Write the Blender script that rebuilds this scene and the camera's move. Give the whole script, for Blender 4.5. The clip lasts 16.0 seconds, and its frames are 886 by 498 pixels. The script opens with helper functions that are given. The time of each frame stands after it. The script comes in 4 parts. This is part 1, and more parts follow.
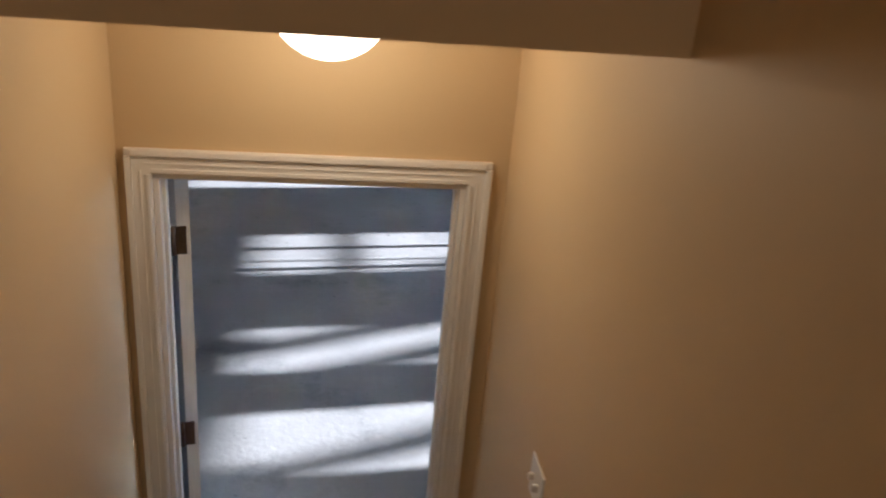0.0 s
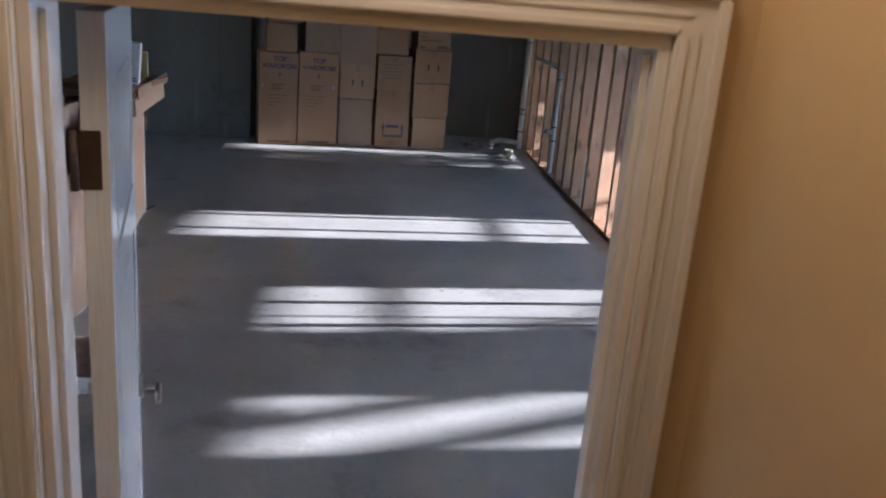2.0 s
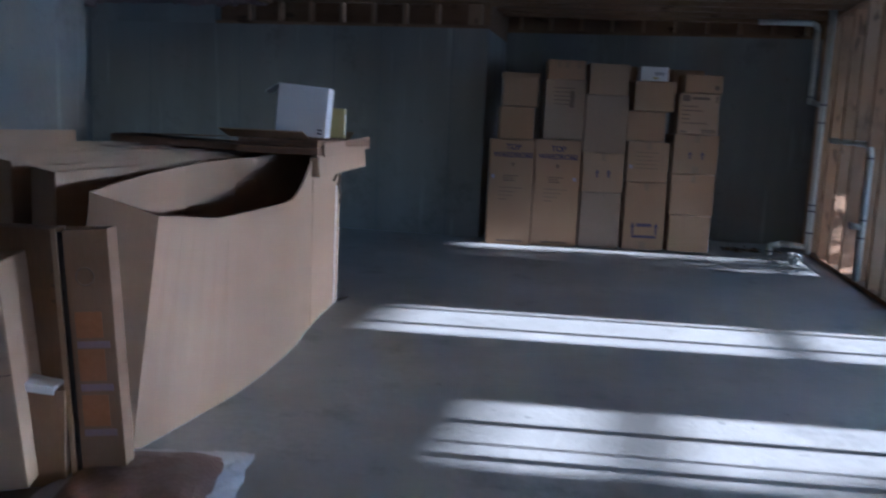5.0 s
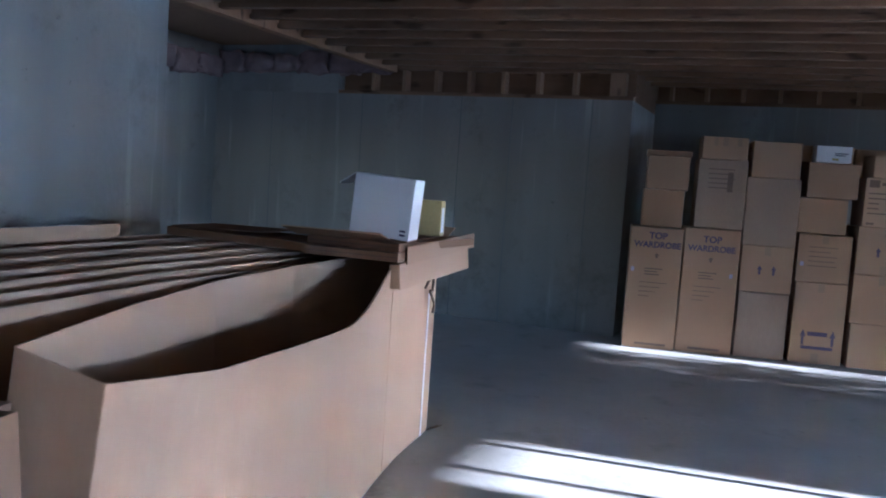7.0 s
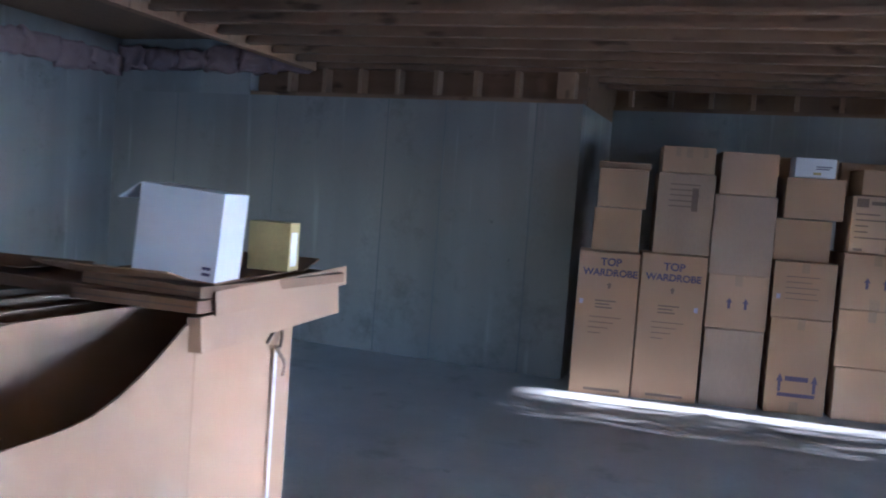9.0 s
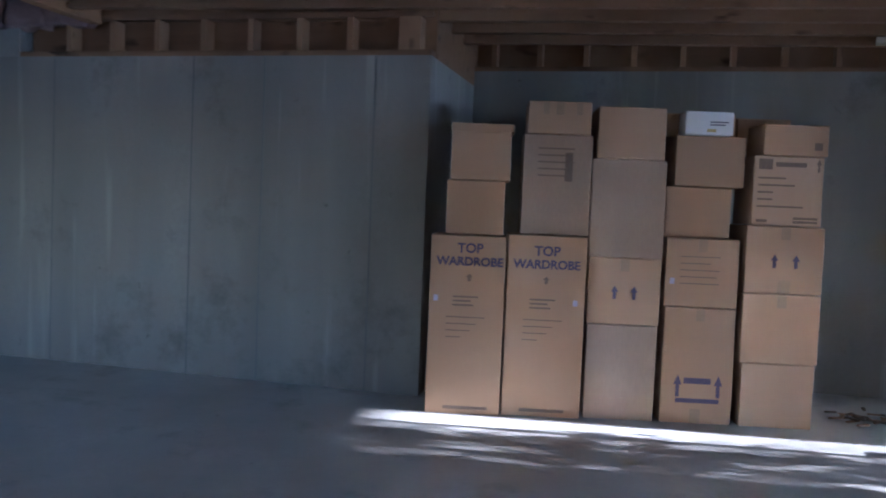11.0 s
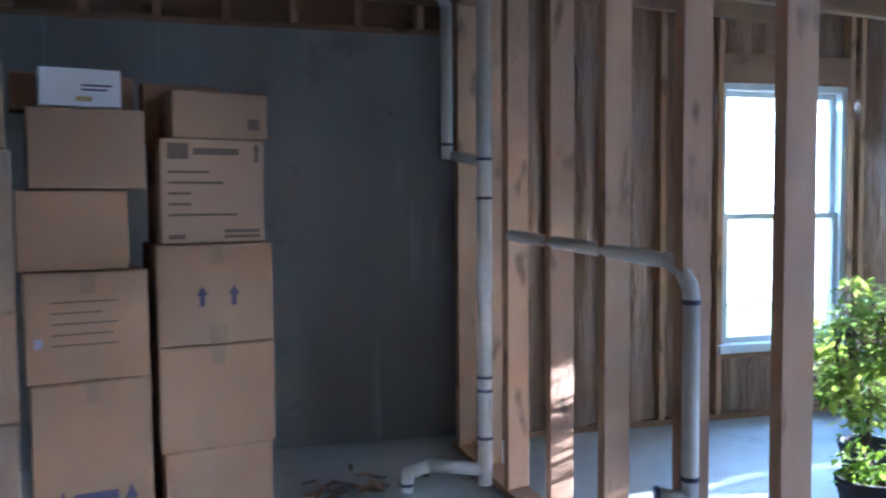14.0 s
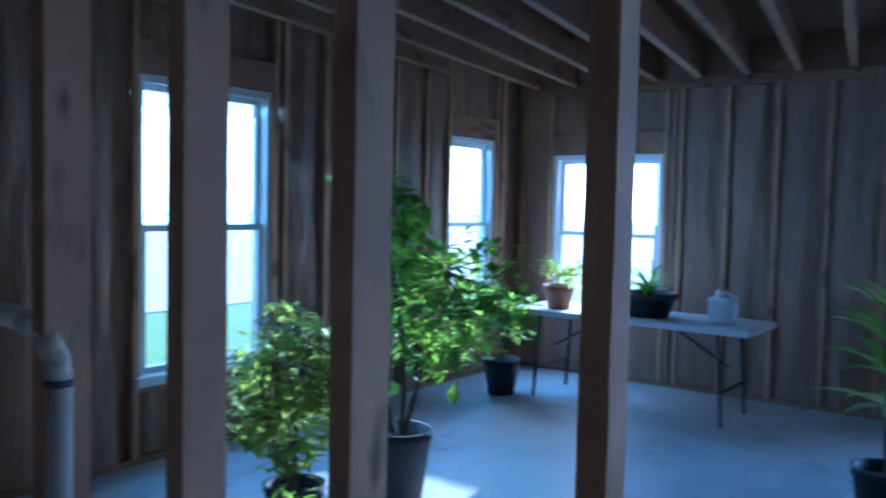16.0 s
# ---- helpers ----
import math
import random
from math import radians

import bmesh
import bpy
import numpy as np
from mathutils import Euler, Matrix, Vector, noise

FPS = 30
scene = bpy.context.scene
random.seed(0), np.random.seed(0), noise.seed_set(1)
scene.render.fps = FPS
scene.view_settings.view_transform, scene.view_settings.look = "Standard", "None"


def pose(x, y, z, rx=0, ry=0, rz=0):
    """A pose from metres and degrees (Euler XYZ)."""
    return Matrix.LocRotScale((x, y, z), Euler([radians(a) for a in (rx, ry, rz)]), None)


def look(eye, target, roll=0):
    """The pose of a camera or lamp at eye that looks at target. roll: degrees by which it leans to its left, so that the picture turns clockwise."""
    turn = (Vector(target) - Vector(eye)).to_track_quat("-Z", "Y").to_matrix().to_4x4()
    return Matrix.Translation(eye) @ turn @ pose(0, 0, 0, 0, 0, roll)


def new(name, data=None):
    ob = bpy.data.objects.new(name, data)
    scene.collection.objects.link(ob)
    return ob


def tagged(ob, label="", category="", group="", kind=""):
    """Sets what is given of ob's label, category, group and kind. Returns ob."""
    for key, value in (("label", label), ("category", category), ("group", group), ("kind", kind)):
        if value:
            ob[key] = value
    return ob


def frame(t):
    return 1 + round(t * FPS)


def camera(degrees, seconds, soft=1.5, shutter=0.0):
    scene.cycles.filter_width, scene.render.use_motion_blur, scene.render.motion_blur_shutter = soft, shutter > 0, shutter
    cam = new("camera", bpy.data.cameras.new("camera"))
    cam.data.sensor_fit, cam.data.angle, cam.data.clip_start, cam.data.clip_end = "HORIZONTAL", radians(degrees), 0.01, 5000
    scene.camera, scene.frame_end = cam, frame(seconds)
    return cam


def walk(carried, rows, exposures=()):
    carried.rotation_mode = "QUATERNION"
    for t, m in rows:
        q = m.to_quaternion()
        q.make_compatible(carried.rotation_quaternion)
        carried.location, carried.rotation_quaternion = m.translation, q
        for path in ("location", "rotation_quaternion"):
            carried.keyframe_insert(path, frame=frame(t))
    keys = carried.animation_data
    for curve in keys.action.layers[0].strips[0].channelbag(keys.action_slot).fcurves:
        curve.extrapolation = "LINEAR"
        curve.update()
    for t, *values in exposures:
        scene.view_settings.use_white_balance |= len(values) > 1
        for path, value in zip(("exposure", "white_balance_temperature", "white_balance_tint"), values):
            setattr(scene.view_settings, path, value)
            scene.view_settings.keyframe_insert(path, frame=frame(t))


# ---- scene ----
cam = camera(56.0, 16.0, soft=2.0, shutter=0.4)
PATH = [
    (0, (0.496, -0.821, 2.766), (0.773, 1.004, 1.996), 4.9),
    (0.5, (0.516, -0.495, 2.562), (0.678, 1.353, 1.815), 3.8),
    (1, (0.477, -0.19, 2.351), (0.66, 1.644, 1.574), 4.8),
    (1.5, (0.494, 0.1, 2.149), (0.603, 1.986, 1.492), 4.4),
    (2, (0.486, 0.388, 1.963), (0.668, 2.299, 1.402), 4.7),
    (2.5, (0.494, 0.707, 1.78), (0.56, 2.628, 1.229), 3.0),
    (3, (0.465, 0.934, 1.626), (0.58, 2.861, 1.105), 4.2),
    (3.5, (0.47, 1.233, 1.53), (0.557, 3.171, 1.045), 4.1),
    (4, (0.471, 1.46, 1.392), (0.567, 3.426, 1.035), 4.7),
    (4.5, (0.491, 1.773, 1.271), (0.39, 3.728, 0.862), 2.9),
    (5, (0.525, 2.094, 1.291), (0.105, 4.028, 1.005), 2.7),
    (7.5, (0.41, 3.563, 1.529), (-0.397, 5.387, 1.381), 3.6),
    (8, (0.414, 3.901, 1.541), (-0.442, 5.704, 1.407), 3.2),
    (8.5, (0.412, 4.264, 1.555), (-0.38, 6.096, 1.427), 3.9),
    (11, (0.401, 6.169, 1.386), (-0.084, 8.106, 1.286), 2.4),
    (11.5, (0.651, 6.571, 1.463), (0.303, 8.537, 1.354), 2.3),
    (12, (0.834, 6.875, 1.48), (0.72, 8.867, 1.348), 1.9),
    (12.5, (1.043, 7.205, 1.477), (1.036, 9.2, 1.337), 1.0),
    (13, (1.033, 7.584, 1.494), (1.251, 9.568, 1.361), 1.4),
    (13.5, (1.077, 7.932, 1.492), (1.499, 9.883, 1.362), 0.5),
    (14, (1.188, 8.229, 1.524), (1.748, 10.146, 1.415), -0.4),
    (14.5, (1.283, 8.449, 1.57), (2.146, 10.252, 1.492), -0.8),
    (15, (1.504, 8.598, 1.611), (2.627, 10.25, 1.51), -0.9),
    (15.5, (1.65, 8.694, 1.576), (3.003, 10.163, 1.477), -0.6),
    (16, (1.748, 8.829, 1.613), (3.356, 10.013, 1.503), 1.3),
]
walk(cam, [(t, look(eye, target, roll)) for t, eye, target, roll in PATH],
     exposures=[(0.0, 2.15, 5350, 14), (1.0, 1.95, 5450, 16), (2.0, 2.0, 5500, 18), (2.6, 1.95, 5150, 17), (3.5, 1.85, 4800, 13), (5.2, 2.05, 4900, 14), (7.5, 2.9, 4950, 16),
                (12.0, 3.4, 5080, 18), (13.5, 3.25, 5000, 17), (14.5, 3.05, 4500, 13), (15.0, 2.42, 4250, 10), (15.5, 2.0, 4080, 9), (16.0, 1.78, 3960, 9)])

# ---- world, sun and window light ----
SUN_EL, SUN_AZ = 11.0, 6.8          # azimuth from +x towards +y
world = bpy.data.worlds.new("world")
scene.world = world
world.use_nodes = True
wn = world.node_tree
sky = wn.nodes.new("ShaderNodeTexSky")
sky.sky_type = "NISHITA"
sky.sun_disc = False
sky.sun_elevation = radians(SUN_EL)
sky.sun_rotation = radians(90 - SUN_AZ)
wn.links.new(sky.outputs[0], wn.nodes["Background"].inputs[0])
wn.nodes["Background"].inputs[1].default_value = 0.15


def lamp(name, kind, m, energy, color, **settings):
    data = bpy.data.lights.new(name, kind)
    data.energy, data.color = energy, color
    for key, value in settings.items():
        if key == "size":
            data.shape, data.size, data.size_y = "RECTANGLE", value[0], value[1]
        elif key == "spread":
            data.spread = value
        elif key == "angle":
            data.angle = value
        elif key == "radius":
            data.shadow_soft_size = value
    ob = new(name, data)
    ob.matrix_world = m
    return ob


sd = Vector((math.cos(radians(SUN_EL)) * math.cos(radians(SUN_AZ)), math.cos(radians(SUN_EL)) * math.sin(radians(SUN_AZ)), math.sin(radians(SUN_EL))))
lamp("sun", "SUN", look(sd * 40, (0, 0, 0)), 8.0, (1.0, 0.93, 0.82), angle=radians(0.55))

# ---- materials ----


def node_mat(name):
    m = bpy.data.materials.new(name)
    m.use_nodes = True
    nt = m.node_tree
    return m, nt, nt.nodes["Principled BSDF"]


def mixed(nt, fac, a, b):
    mx = nt.nodes.new("ShaderNodeMix")
    mx.data_type = "RGBA"
    for socket, value in ((mx.inputs[0], fac), (mx.inputs[6], a), (mx.inputs[7], b)):
        if isinstance(value, bpy.types.NodeSocket):
            nt.links.new(value, socket)
        elif isinstance(value, (int, float)):
            socket.default_value = value
        else:
            socket.default_value = (*value, 1)
    return mx.outputs[2]


def noise_fac(nt, scale, detail=4, stretch=(1, 1, 1), lo=0.35, hi=0.65, rough=0.6):
    tc = nt.nodes.new("ShaderNodeTexCoord")
    mp = nt.nodes.new("ShaderNodeMapping")
    mp.inputs["Scale"].default_value = stretch
    info = nt.nodes.new("ShaderNodeObjectInfo")
    add = nt.nodes.new("ShaderNodeVectorMath")
    add.operation = "ADD"
    mul = nt.nodes.new("ShaderNodeMath")
    mul.operation = "MULTIPLY"
    mul.inputs[1].default_value = 37.0
    nt.links.new(info.outputs["Random"], mul.inputs[0])
    nt.links.new(tc.outputs["Object"], mp.inputs[0])
    nt.links.new(mp.outputs[0], add.inputs[0])
    nt.links.new(mul.outputs[0], add.inputs[1])
    n = nt.nodes.new("ShaderNodeTexNoise")
    n.inputs["Scale"].default_value = scale
    n.inputs["Detail"].default_value = detail
    n.inputs["Roughness"].default_value = rough
    nt.links.new(add.outputs[0], n.inputs["Vector"])
    r = nt.nodes.new("ShaderNodeMapRange")
    r.inputs[1].default_value, r.inputs[2].default_value = lo, hi
    nt.links.new(n.outputs["Fac"], r.inputs[0])
    return r.outputs[0]


def surface(name, a, b, c=None, scale=3.0, fine=60.0, rough=0.7, bump=0.15, stretch=(1, 1, 1), metal=0.0, tint=None, spec=0.4, knots=None, fine_stretch=None, depth=0.01, blotch=None, streak=None):
    """Two tones broken by a broad noise, a third by a fine one, with fine relief."""
    m, nt, bs = node_mat(name)
    broad = noise_fac(nt, scale, 5, stretch, 0.3, 0.7)
    grain = noise_fac(nt, fine, 3, fine_stretch or stretch, 0.3, 0.75)
    col = mixed(nt, broad, a, b)
    col = mixed(nt, grain, col, c or tuple(0.82 * v for v in a))
    if tint:
        info = nt.nodes.new("ShaderNodeObjectInfo")
        mul = nt.nodes.new("ShaderNodeMath")
        mul.operation = "MULTIPLY"
        mul.inputs[1].default_value = 0.45
        nt.links.new(info.outputs["Random"], mul.inputs[0])
        col = mixed(nt, mul.outputs[0], col, tint)
    if streak:
        col = mixed(nt, noise_fac(nt, 1.5, 3, (1, 1, 0.05), 0.45, 0.7, 0.5), col, streak)
        col = mixed(nt, noise_fac(nt, 7.0, 3, (1, 1, 0.06), 0.6, 0.72, 0.55), col, tuple(1.08 * v for v in a))
    if blotch:
        # a few large stains with soft edges, and small dark specks
        col = mixed(nt, noise_fac(nt, 1.7, 6, (1, 1, 1), 0.56, 0.72, 0.7), col, blotch)
        col = mixed(nt, noise_fac(nt, 9.0, 5, (1, 1, 1), 0.66, 0.74, 0.7), col, tuple(0.8 * v for v in blotch))
    if knots:
        col = mixed(nt, noise_fac(nt, 6.0, 2, knots, 0.63, 0.72, 0.4), col, tuple(0.38 * v for v in a))
        col = mixed(nt, noise_fac(nt, 1.1, 4, (1, 1, 1), 0.5, 0.75), col, tuple(0.62 * v for v in a))
    nt.links.new(col, bs.inputs["Base Color"])
    bs.inputs["Roughness"].default_value = rough
    bs.inputs["Metallic"].default_value = metal
    bs.inputs["Specular IOR Level"].default_value = spec
    if bump:
        bp = nt.nodes.new("ShaderNodeBump")
        bp.inputs["Strength"].default_value = bump
        bp.inputs["Distance"].default_value = depth
        nt.links.new(grain, bp.inputs["Height"])
        nt.links.new(bp.outputs[0], bs.inputs["Normal"])
    return m


FLOOR = surface("slab_concrete", (0.34, 0.345, 0.35), (0.54, 0.54, 0.54), (0.42, 0.42, 0.425), 1.3, 26, 0.5, 0.12, spec=0.5, blotch=(0.24, 0.245, 0.25))
CONCRETE = surface("wall_concrete", (0.36, 0.345, 0.325), (0.25, 0.236, 0.22), (0.31, 0.294, 0.276), 0.8, 30, 0.85, 0.08, (1.5, 1.5, 0.35), fine_stretch=(1, 1, 0.8), blotch=(0.2, 0.192, 0.182), streak=(0.24, 0.23, 0.218))
STAIN = surface("damp_concrete", (0.19, 0.195, 0.2), (0.22, 0.225, 0.23), (0.2, 0.205, 0.21), 1.2, 14, 0.8, 0.15)
CARD = surface("cardboard", (0.45, 0.275, 0.16), (0.385, 0.228, 0.13), (0.425, 0.255, 0.145), 2.2, 90, 0.78, 0.05, (1, 1, 0.25), tint=(0.33, 0.235, 0.165))
CARD_PALE = surface("pale_cardboard", (0.46, 0.31, 0.21), (0.4, 0.265, 0.175), (0.43, 0.285, 0.19), 1.6, 80, 0.76, 0.05, (1, 1, 0.25))
# Cardboard brown with shade put into it for shadowed cartons; also debris scraps
CARD_SHADE_DARK = surface("shade_dark_cardboard", (0.3, 0.18, 0.11), (0.25, 0.145, 0.088), None, 2.2, 80, 0.8, 0.05, (1, 1, 0.25))
CARD_GREY = surface("greyed_cardboard", (0.37, 0.26, 0.185), (0.33, 0.23, 0.165), None, 2.2, 80, 0.8, 0.05, (1, 1, 0.25))
LUMBER = surface("framing_lumber", (0.47, 0.27, 0.155), (0.36, 0.195, 0.107), (0.4, 0.222, 0.125), 2.0, 26, 0.75, 0.2, (6, 6, 0.5), tint=(0.5, 0.33, 0.2), knots=(1.6, 1.6, 0.7))
# Timber with grain along x, darkened so the ceiling reads as shaded
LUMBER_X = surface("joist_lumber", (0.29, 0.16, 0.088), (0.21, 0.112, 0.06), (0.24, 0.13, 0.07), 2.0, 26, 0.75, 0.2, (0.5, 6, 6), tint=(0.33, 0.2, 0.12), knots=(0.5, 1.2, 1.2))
OSB = surface("strand_board", (0.27, 0.16, 0.092), (0.2, 0.115, 0.064), (0.31, 0.19, 0.112), 9.0, 45, 0.75, 0.2, (1, 1, 1))
BATT = surface("faced_insulation", (0.31, 0.178, 0.11), (0.225, 0.125, 0.076), (0.34, 0.215, 0.145), 5.0, 16, 0.42, 0.8, (4, 4, 0.4), depth=0.02)
PINK = surface("pink_insulation", (0.36, 0.25, 0.24), (0.26, 0.17, 0.165), (0.31, 0.21, 0.2), 9, 50, 0.95, 0.6)
PAINT = surface("cream_wall_paint", (0.63, 0.475, 0.27), (0.605, 0.45, 0.25), (0.615, 0.46, 0.26), 1.5, 120, 0.6, 0.04)
TRIM = surface("white_trim_paint", (0.78, 0.75, 0.7), (0.74, 0.71, 0.66), (0.76, 0.73, 0.68), 3, 60, 0.4, 0.03)
DOOR = surface("white_door_paint", (0.84, 0.86, 0.86), (0.8, 0.82, 0.83), None, 4, 30, 0.16, 0.08, (8, 8, 0.25))
VINYL = surface("white_vinyl", (0.7, 0.72, 0.74), (0.66, 0.68, 0.7), None, 3, 60, 0.4, 0.03)
PVC = surface("pvc_pipe", (0.76, 0.74, 0.7), (0.68, 0.66, 0.62), (0.64, 0.62, 0.58), 4, 40, 0.42, 0.06)
BAND = surface("purple_primer", (0.09, 0.07, 0.12), (0.12, 0.09, 0.14), None, 6, 40, 0.6, 0.05)
BRONZE = surface("bronze_hinge", (0.12, 0.085, 0.06), (0.16, 0.11, 0.07), None, 8, 60, 0.42, 0.05, metal=0.8)
NICKEL = surface("satin_nickel", (0.5, 0.47, 0.44), (0.44, 0.42, 0.4), None, 8, 80, 0.28, 0.03, metal=1.0)
INK = surface("blue_print", (0.055, 0.05, 0.12), (0.08, 0.07, 0.15), (0.11, 0.085, 0.13), 14, 90, 0.8, 0.0)
INK_DARK = surface("dark_print", (0.12, 0.085, 0.07), (0.17, 0.115, 0.085), (0.2, 0.14, 0.1), 14, 90, 0.8, 0.0)
TAPE = surface("packing_tape", (0.34, 0.235, 0.15), (0.3, 0.2, 0.125), None, 5, 60, 0.3, 0.03)
GAP_SHADE = surface("gap_shade", (0.05, 0.045, 0.045), (0.07, 0.06, 0.06), None, 5, 60, 0.5, 0.03)
ORANGE = surface("orange_print", (0.42, 0.17, 0.07), (0.36, 0.16, 0.08), None, 8, 50, 0.8, 0.0)
WHITE_CARD = surface("white_carton", (0.8, 0.8, 0.83), (0.75, 0.75, 0.79), (0.78, 0.78, 0.81), 4, 60, 0.6, 0.03)
YELLOW_CARD = surface("yellow_carton", (0.58, 0.46, 0.2), (0.52, 0.41, 0.18), None, 4, 60, 0.6, 0.03)
LILAC_DULL = surface("dull_violet_print", (0.24, 0.19, 0.26), (0.32, 0.24, 0.27), (0.3, 0.2, 0.2), 20, 90, 0.8, 0.0)
LILAC = surface("lilac_print", (0.42, 0.4, 0.58), (0.5, 0.48, 0.62), None, 10, 60, 0.7, 0.0)
PAPER = surface("white_bag_paper", (0.78, 0.77, 0.8), (0.68, 0.66, 0.7), None, 7, 50, 0.6, 0.3)
BAG = surface("brown_bag_print", (0.2, 0.12, 0.1), (0.27, 0.17, 0.15), None, 4, 50, 0.4, 0.2)
BRISTLE = surface("broom_bristle", (0.03, 0.03, 0.035), (0.05, 0.05, 0.055), None, 30, 120, 0.8, 0.3)
YELLOW = surface("yellow_plastic", (0.6, 0.42, 0.03), (0.55, 0.38, 0.03), None, 6, 50, 0.4, 0.02)
POT_GREY = surface("grey_plastic_pot", (0.075, 0.072, 0.078), (0.058, 0.056, 0.062), None, 5, 60, 0.75, 0.05)
POT_CLAY = surface("terracotta_pot", (0.32, 0.13, 0.075), (0.26, 0.11, 0.065), None, 5, 60, 0.75, 0.1)
POT_BLACK = surface("black_plastic_pot", (0.025, 0.026, 0.03), (0.035, 0.036, 0.04), None, 5, 60, 0.45, 0.05)
SOIL = surface("potting_soil", (0.045, 0.03, 0.02), (0.07, 0.05, 0.035), None, 20, 90, 0.95, 0.8)
BARK = surface("bark", (0.13, 0.095, 0.065), (0.09, 0.065, 0.045), None, 8, 60, 0.9, 0.6)
TABLE_TOP = surface("white_folding_table", (0.62, 0.63, 0.65), (0.57, 0.58, 0.6), None, 4, 70, 0.45, 0.05)
DARK_METAL = surface("dark_grey_steel", (0.06, 0.06, 0.07), (0.08, 0.08, 0.09), None, 5, 70, 0.45, 0.03, metal=0.6)
GRASS = surface("lawn", (0.13, 0.25, 0.07), (0.18, 0.3, 0.09), (0.1, 0.2, 0.06), 0.6, 12, 0.9, 0.4)
# Pale tone holds the glare over the distant ground
PALE = surface("pale_glare_ground", (0.52, 0.54, 0.53), (0.46, 0.48, 0.47), None, 0.5, 12, 0.9, 0.1)
TREAD = surface("stair_carpet", (0.34, 0.27, 0.2), (0.3, 0.235, 0.17), None, 6, 120, 0.95, 0.3)


def leaf_material(name, a, b):
    m, nt, bs = node_mat(name)
    geo = nt.nodes.new("ShaderNodeNewGeometry")
    col = mixed(nt, geo.outputs["Random Per Island"], a, b)
    nt.links.new(col, bs.inputs["Base Color"])
    bs.inputs["Roughness"].default_value = 0.45
    tr = nt.nodes.new("ShaderNodeBsdfTranslucent")
    nt.links.new(mixed(nt, 0.35, col, (0.35, 0.5, 0.03)), tr.inputs[0])
    mx = nt.nodes.new("ShaderNodeMixShader")
    mx.inputs[0].default_value = 0.52
    nt.links.new(bs.outputs[0], mx.inputs[1])
    nt.links.new(tr.outputs[0], mx.inputs[2])
    nt.links.new(mx.outputs[0], nt.nodes["Material Output"].inputs[0])
    return m


LEAF = leaf_material("green_leaf", (0.06, 0.13, 0.025), (0.26, 0.42, 0.045))
LEAF_VAR = leaf_material("variegated_leaf", (0.16, 0.27, 0.05), (0.5, 0.52, 0.12))
LEAF_TREE = leaf_material("tree_leaf", (0.05, 0.1, 0.02), (0.09, 0.15, 0.03))

GLASS, gnt, gbs = node_mat("window_glass")
gbs.inputs["Base Color"].default_value = (0.95, 0.97, 1, 1)
gbs.inputs["Transmission Weight"].default_value = 1.0
gbs.inputs["Roughness"].default_value = 0.0
gbs.inputs["IOR"].default_value = 1.1

GLOW, lnt, lbs = node_mat("lit_glass_dome")
lbs.inputs["Base Color"].default_value = (0.9, 0.87, 0.8, 1)
lbs.inputs["Emission Color"].default_value = (1.0, 0.8, 0.52, 1)
lbs.inputs["Emission Strength"].default_value = 1.6

# ---- building helpers ----


def bx(bm, x0, y0, z0, x1, y1, z1, bevel=0.0, m=None):
    made = bmesh.ops.create_cube(bm, size=1.0)["verts"]
    t = Matrix.Translation(((x0 + x1) / 2, (y0 + y1) / 2, (z0 + z1) / 2)) @ Matrix.Diagonal((abs(x1 - x0), abs(y1 - y0), abs(z1 - z0), 1))
    bmesh.ops.transform(bm, matrix=(m @ t) if m else t, verts=made)
    if bevel:
        edges = list({e for v in made for e in v.link_edges})
        bmesh.ops.bevel(bm, geom=edges, offset=bevel, segments=2, affect="EDGES", profile=0.6)
    return bm


def boxes(*specs, bevel=0.0):
    bm = bmesh.new()
    for sp in specs:
        bx(bm, *sp, bevel=bevel)
    return bm


def tube(bm, a, b, r0, r1=None, n=14, caps=True):
    a, b = Vector(a), Vector(b)
    d = b - a
    m = Matrix.Translation((a + b) / 2) @ d.to_track_quat("Z", "Y").to_matrix().to_4x4()
    bmesh.ops.create_cone(bm, cap_ends=caps, segments=n, radius1=r0, radius2=r0 if r1 is None else r1, depth=d.length, matrix=m)
    return bm


def lathe(bm, profile, n=24, m=Matrix()):
    rings = []
    for r, z in profile:
        rings.append([bm.verts.new(m @ Vector((r * math.cos(i * math.tau / n), r * math.sin(i * math.tau / n), z))) for i in range(n)])
    for lo, hi in zip(rings, rings[1:]):
        for i in range(n):
            bm.faces.new((lo[i], lo[(i + 1) % n], hi[(i + 1) % n], hi[i]))
    return bm


def sheet(bm, line, z0, z1, t=0.006):
    """An upright sheet of thickness t along the plan line; z1 is a height or one for each point."""
    pts = [Vector((*p, 0)) for p in line]
    tops = z1 if isinstance(z1, (list, tuple)) else [z1] * len(pts)
    rows = []
    for i, p in enumerate(pts):
        d = (pts[min(i + 1, len(pts) - 1)] - pts[max(i - 1, 0)]).normalized()
        nrm = Vector((-d.y, d.x, 0)) * t / 2
        rows.append([bm.verts.new((*(p + s * nrm).xy, z)) for s in (-1, 1) for z in (z0, tops[i])])
    for a, b in zip(rows, rows[1:]):
        for i, j in ((0, 1), (1, 3), (3, 2), (2, 0)):
            bm.faces.new((a[i], a[j], b[j], b[i]))
    for r in (rows[0], rows[-1]):
        bm.faces.new((r[0], r[1], r[3], r[2]))
    return bm


def finish(ob, bm, material, smooth=False):
    bmesh.ops.recalc_face_normals(bm, faces=bm.faces)
    bm.to_mesh(ob)
    bm.free()
    ob.materials.append(material)
    if smooth:
        for p in ob.polygons:
            p.use_smooth = True
    return ob


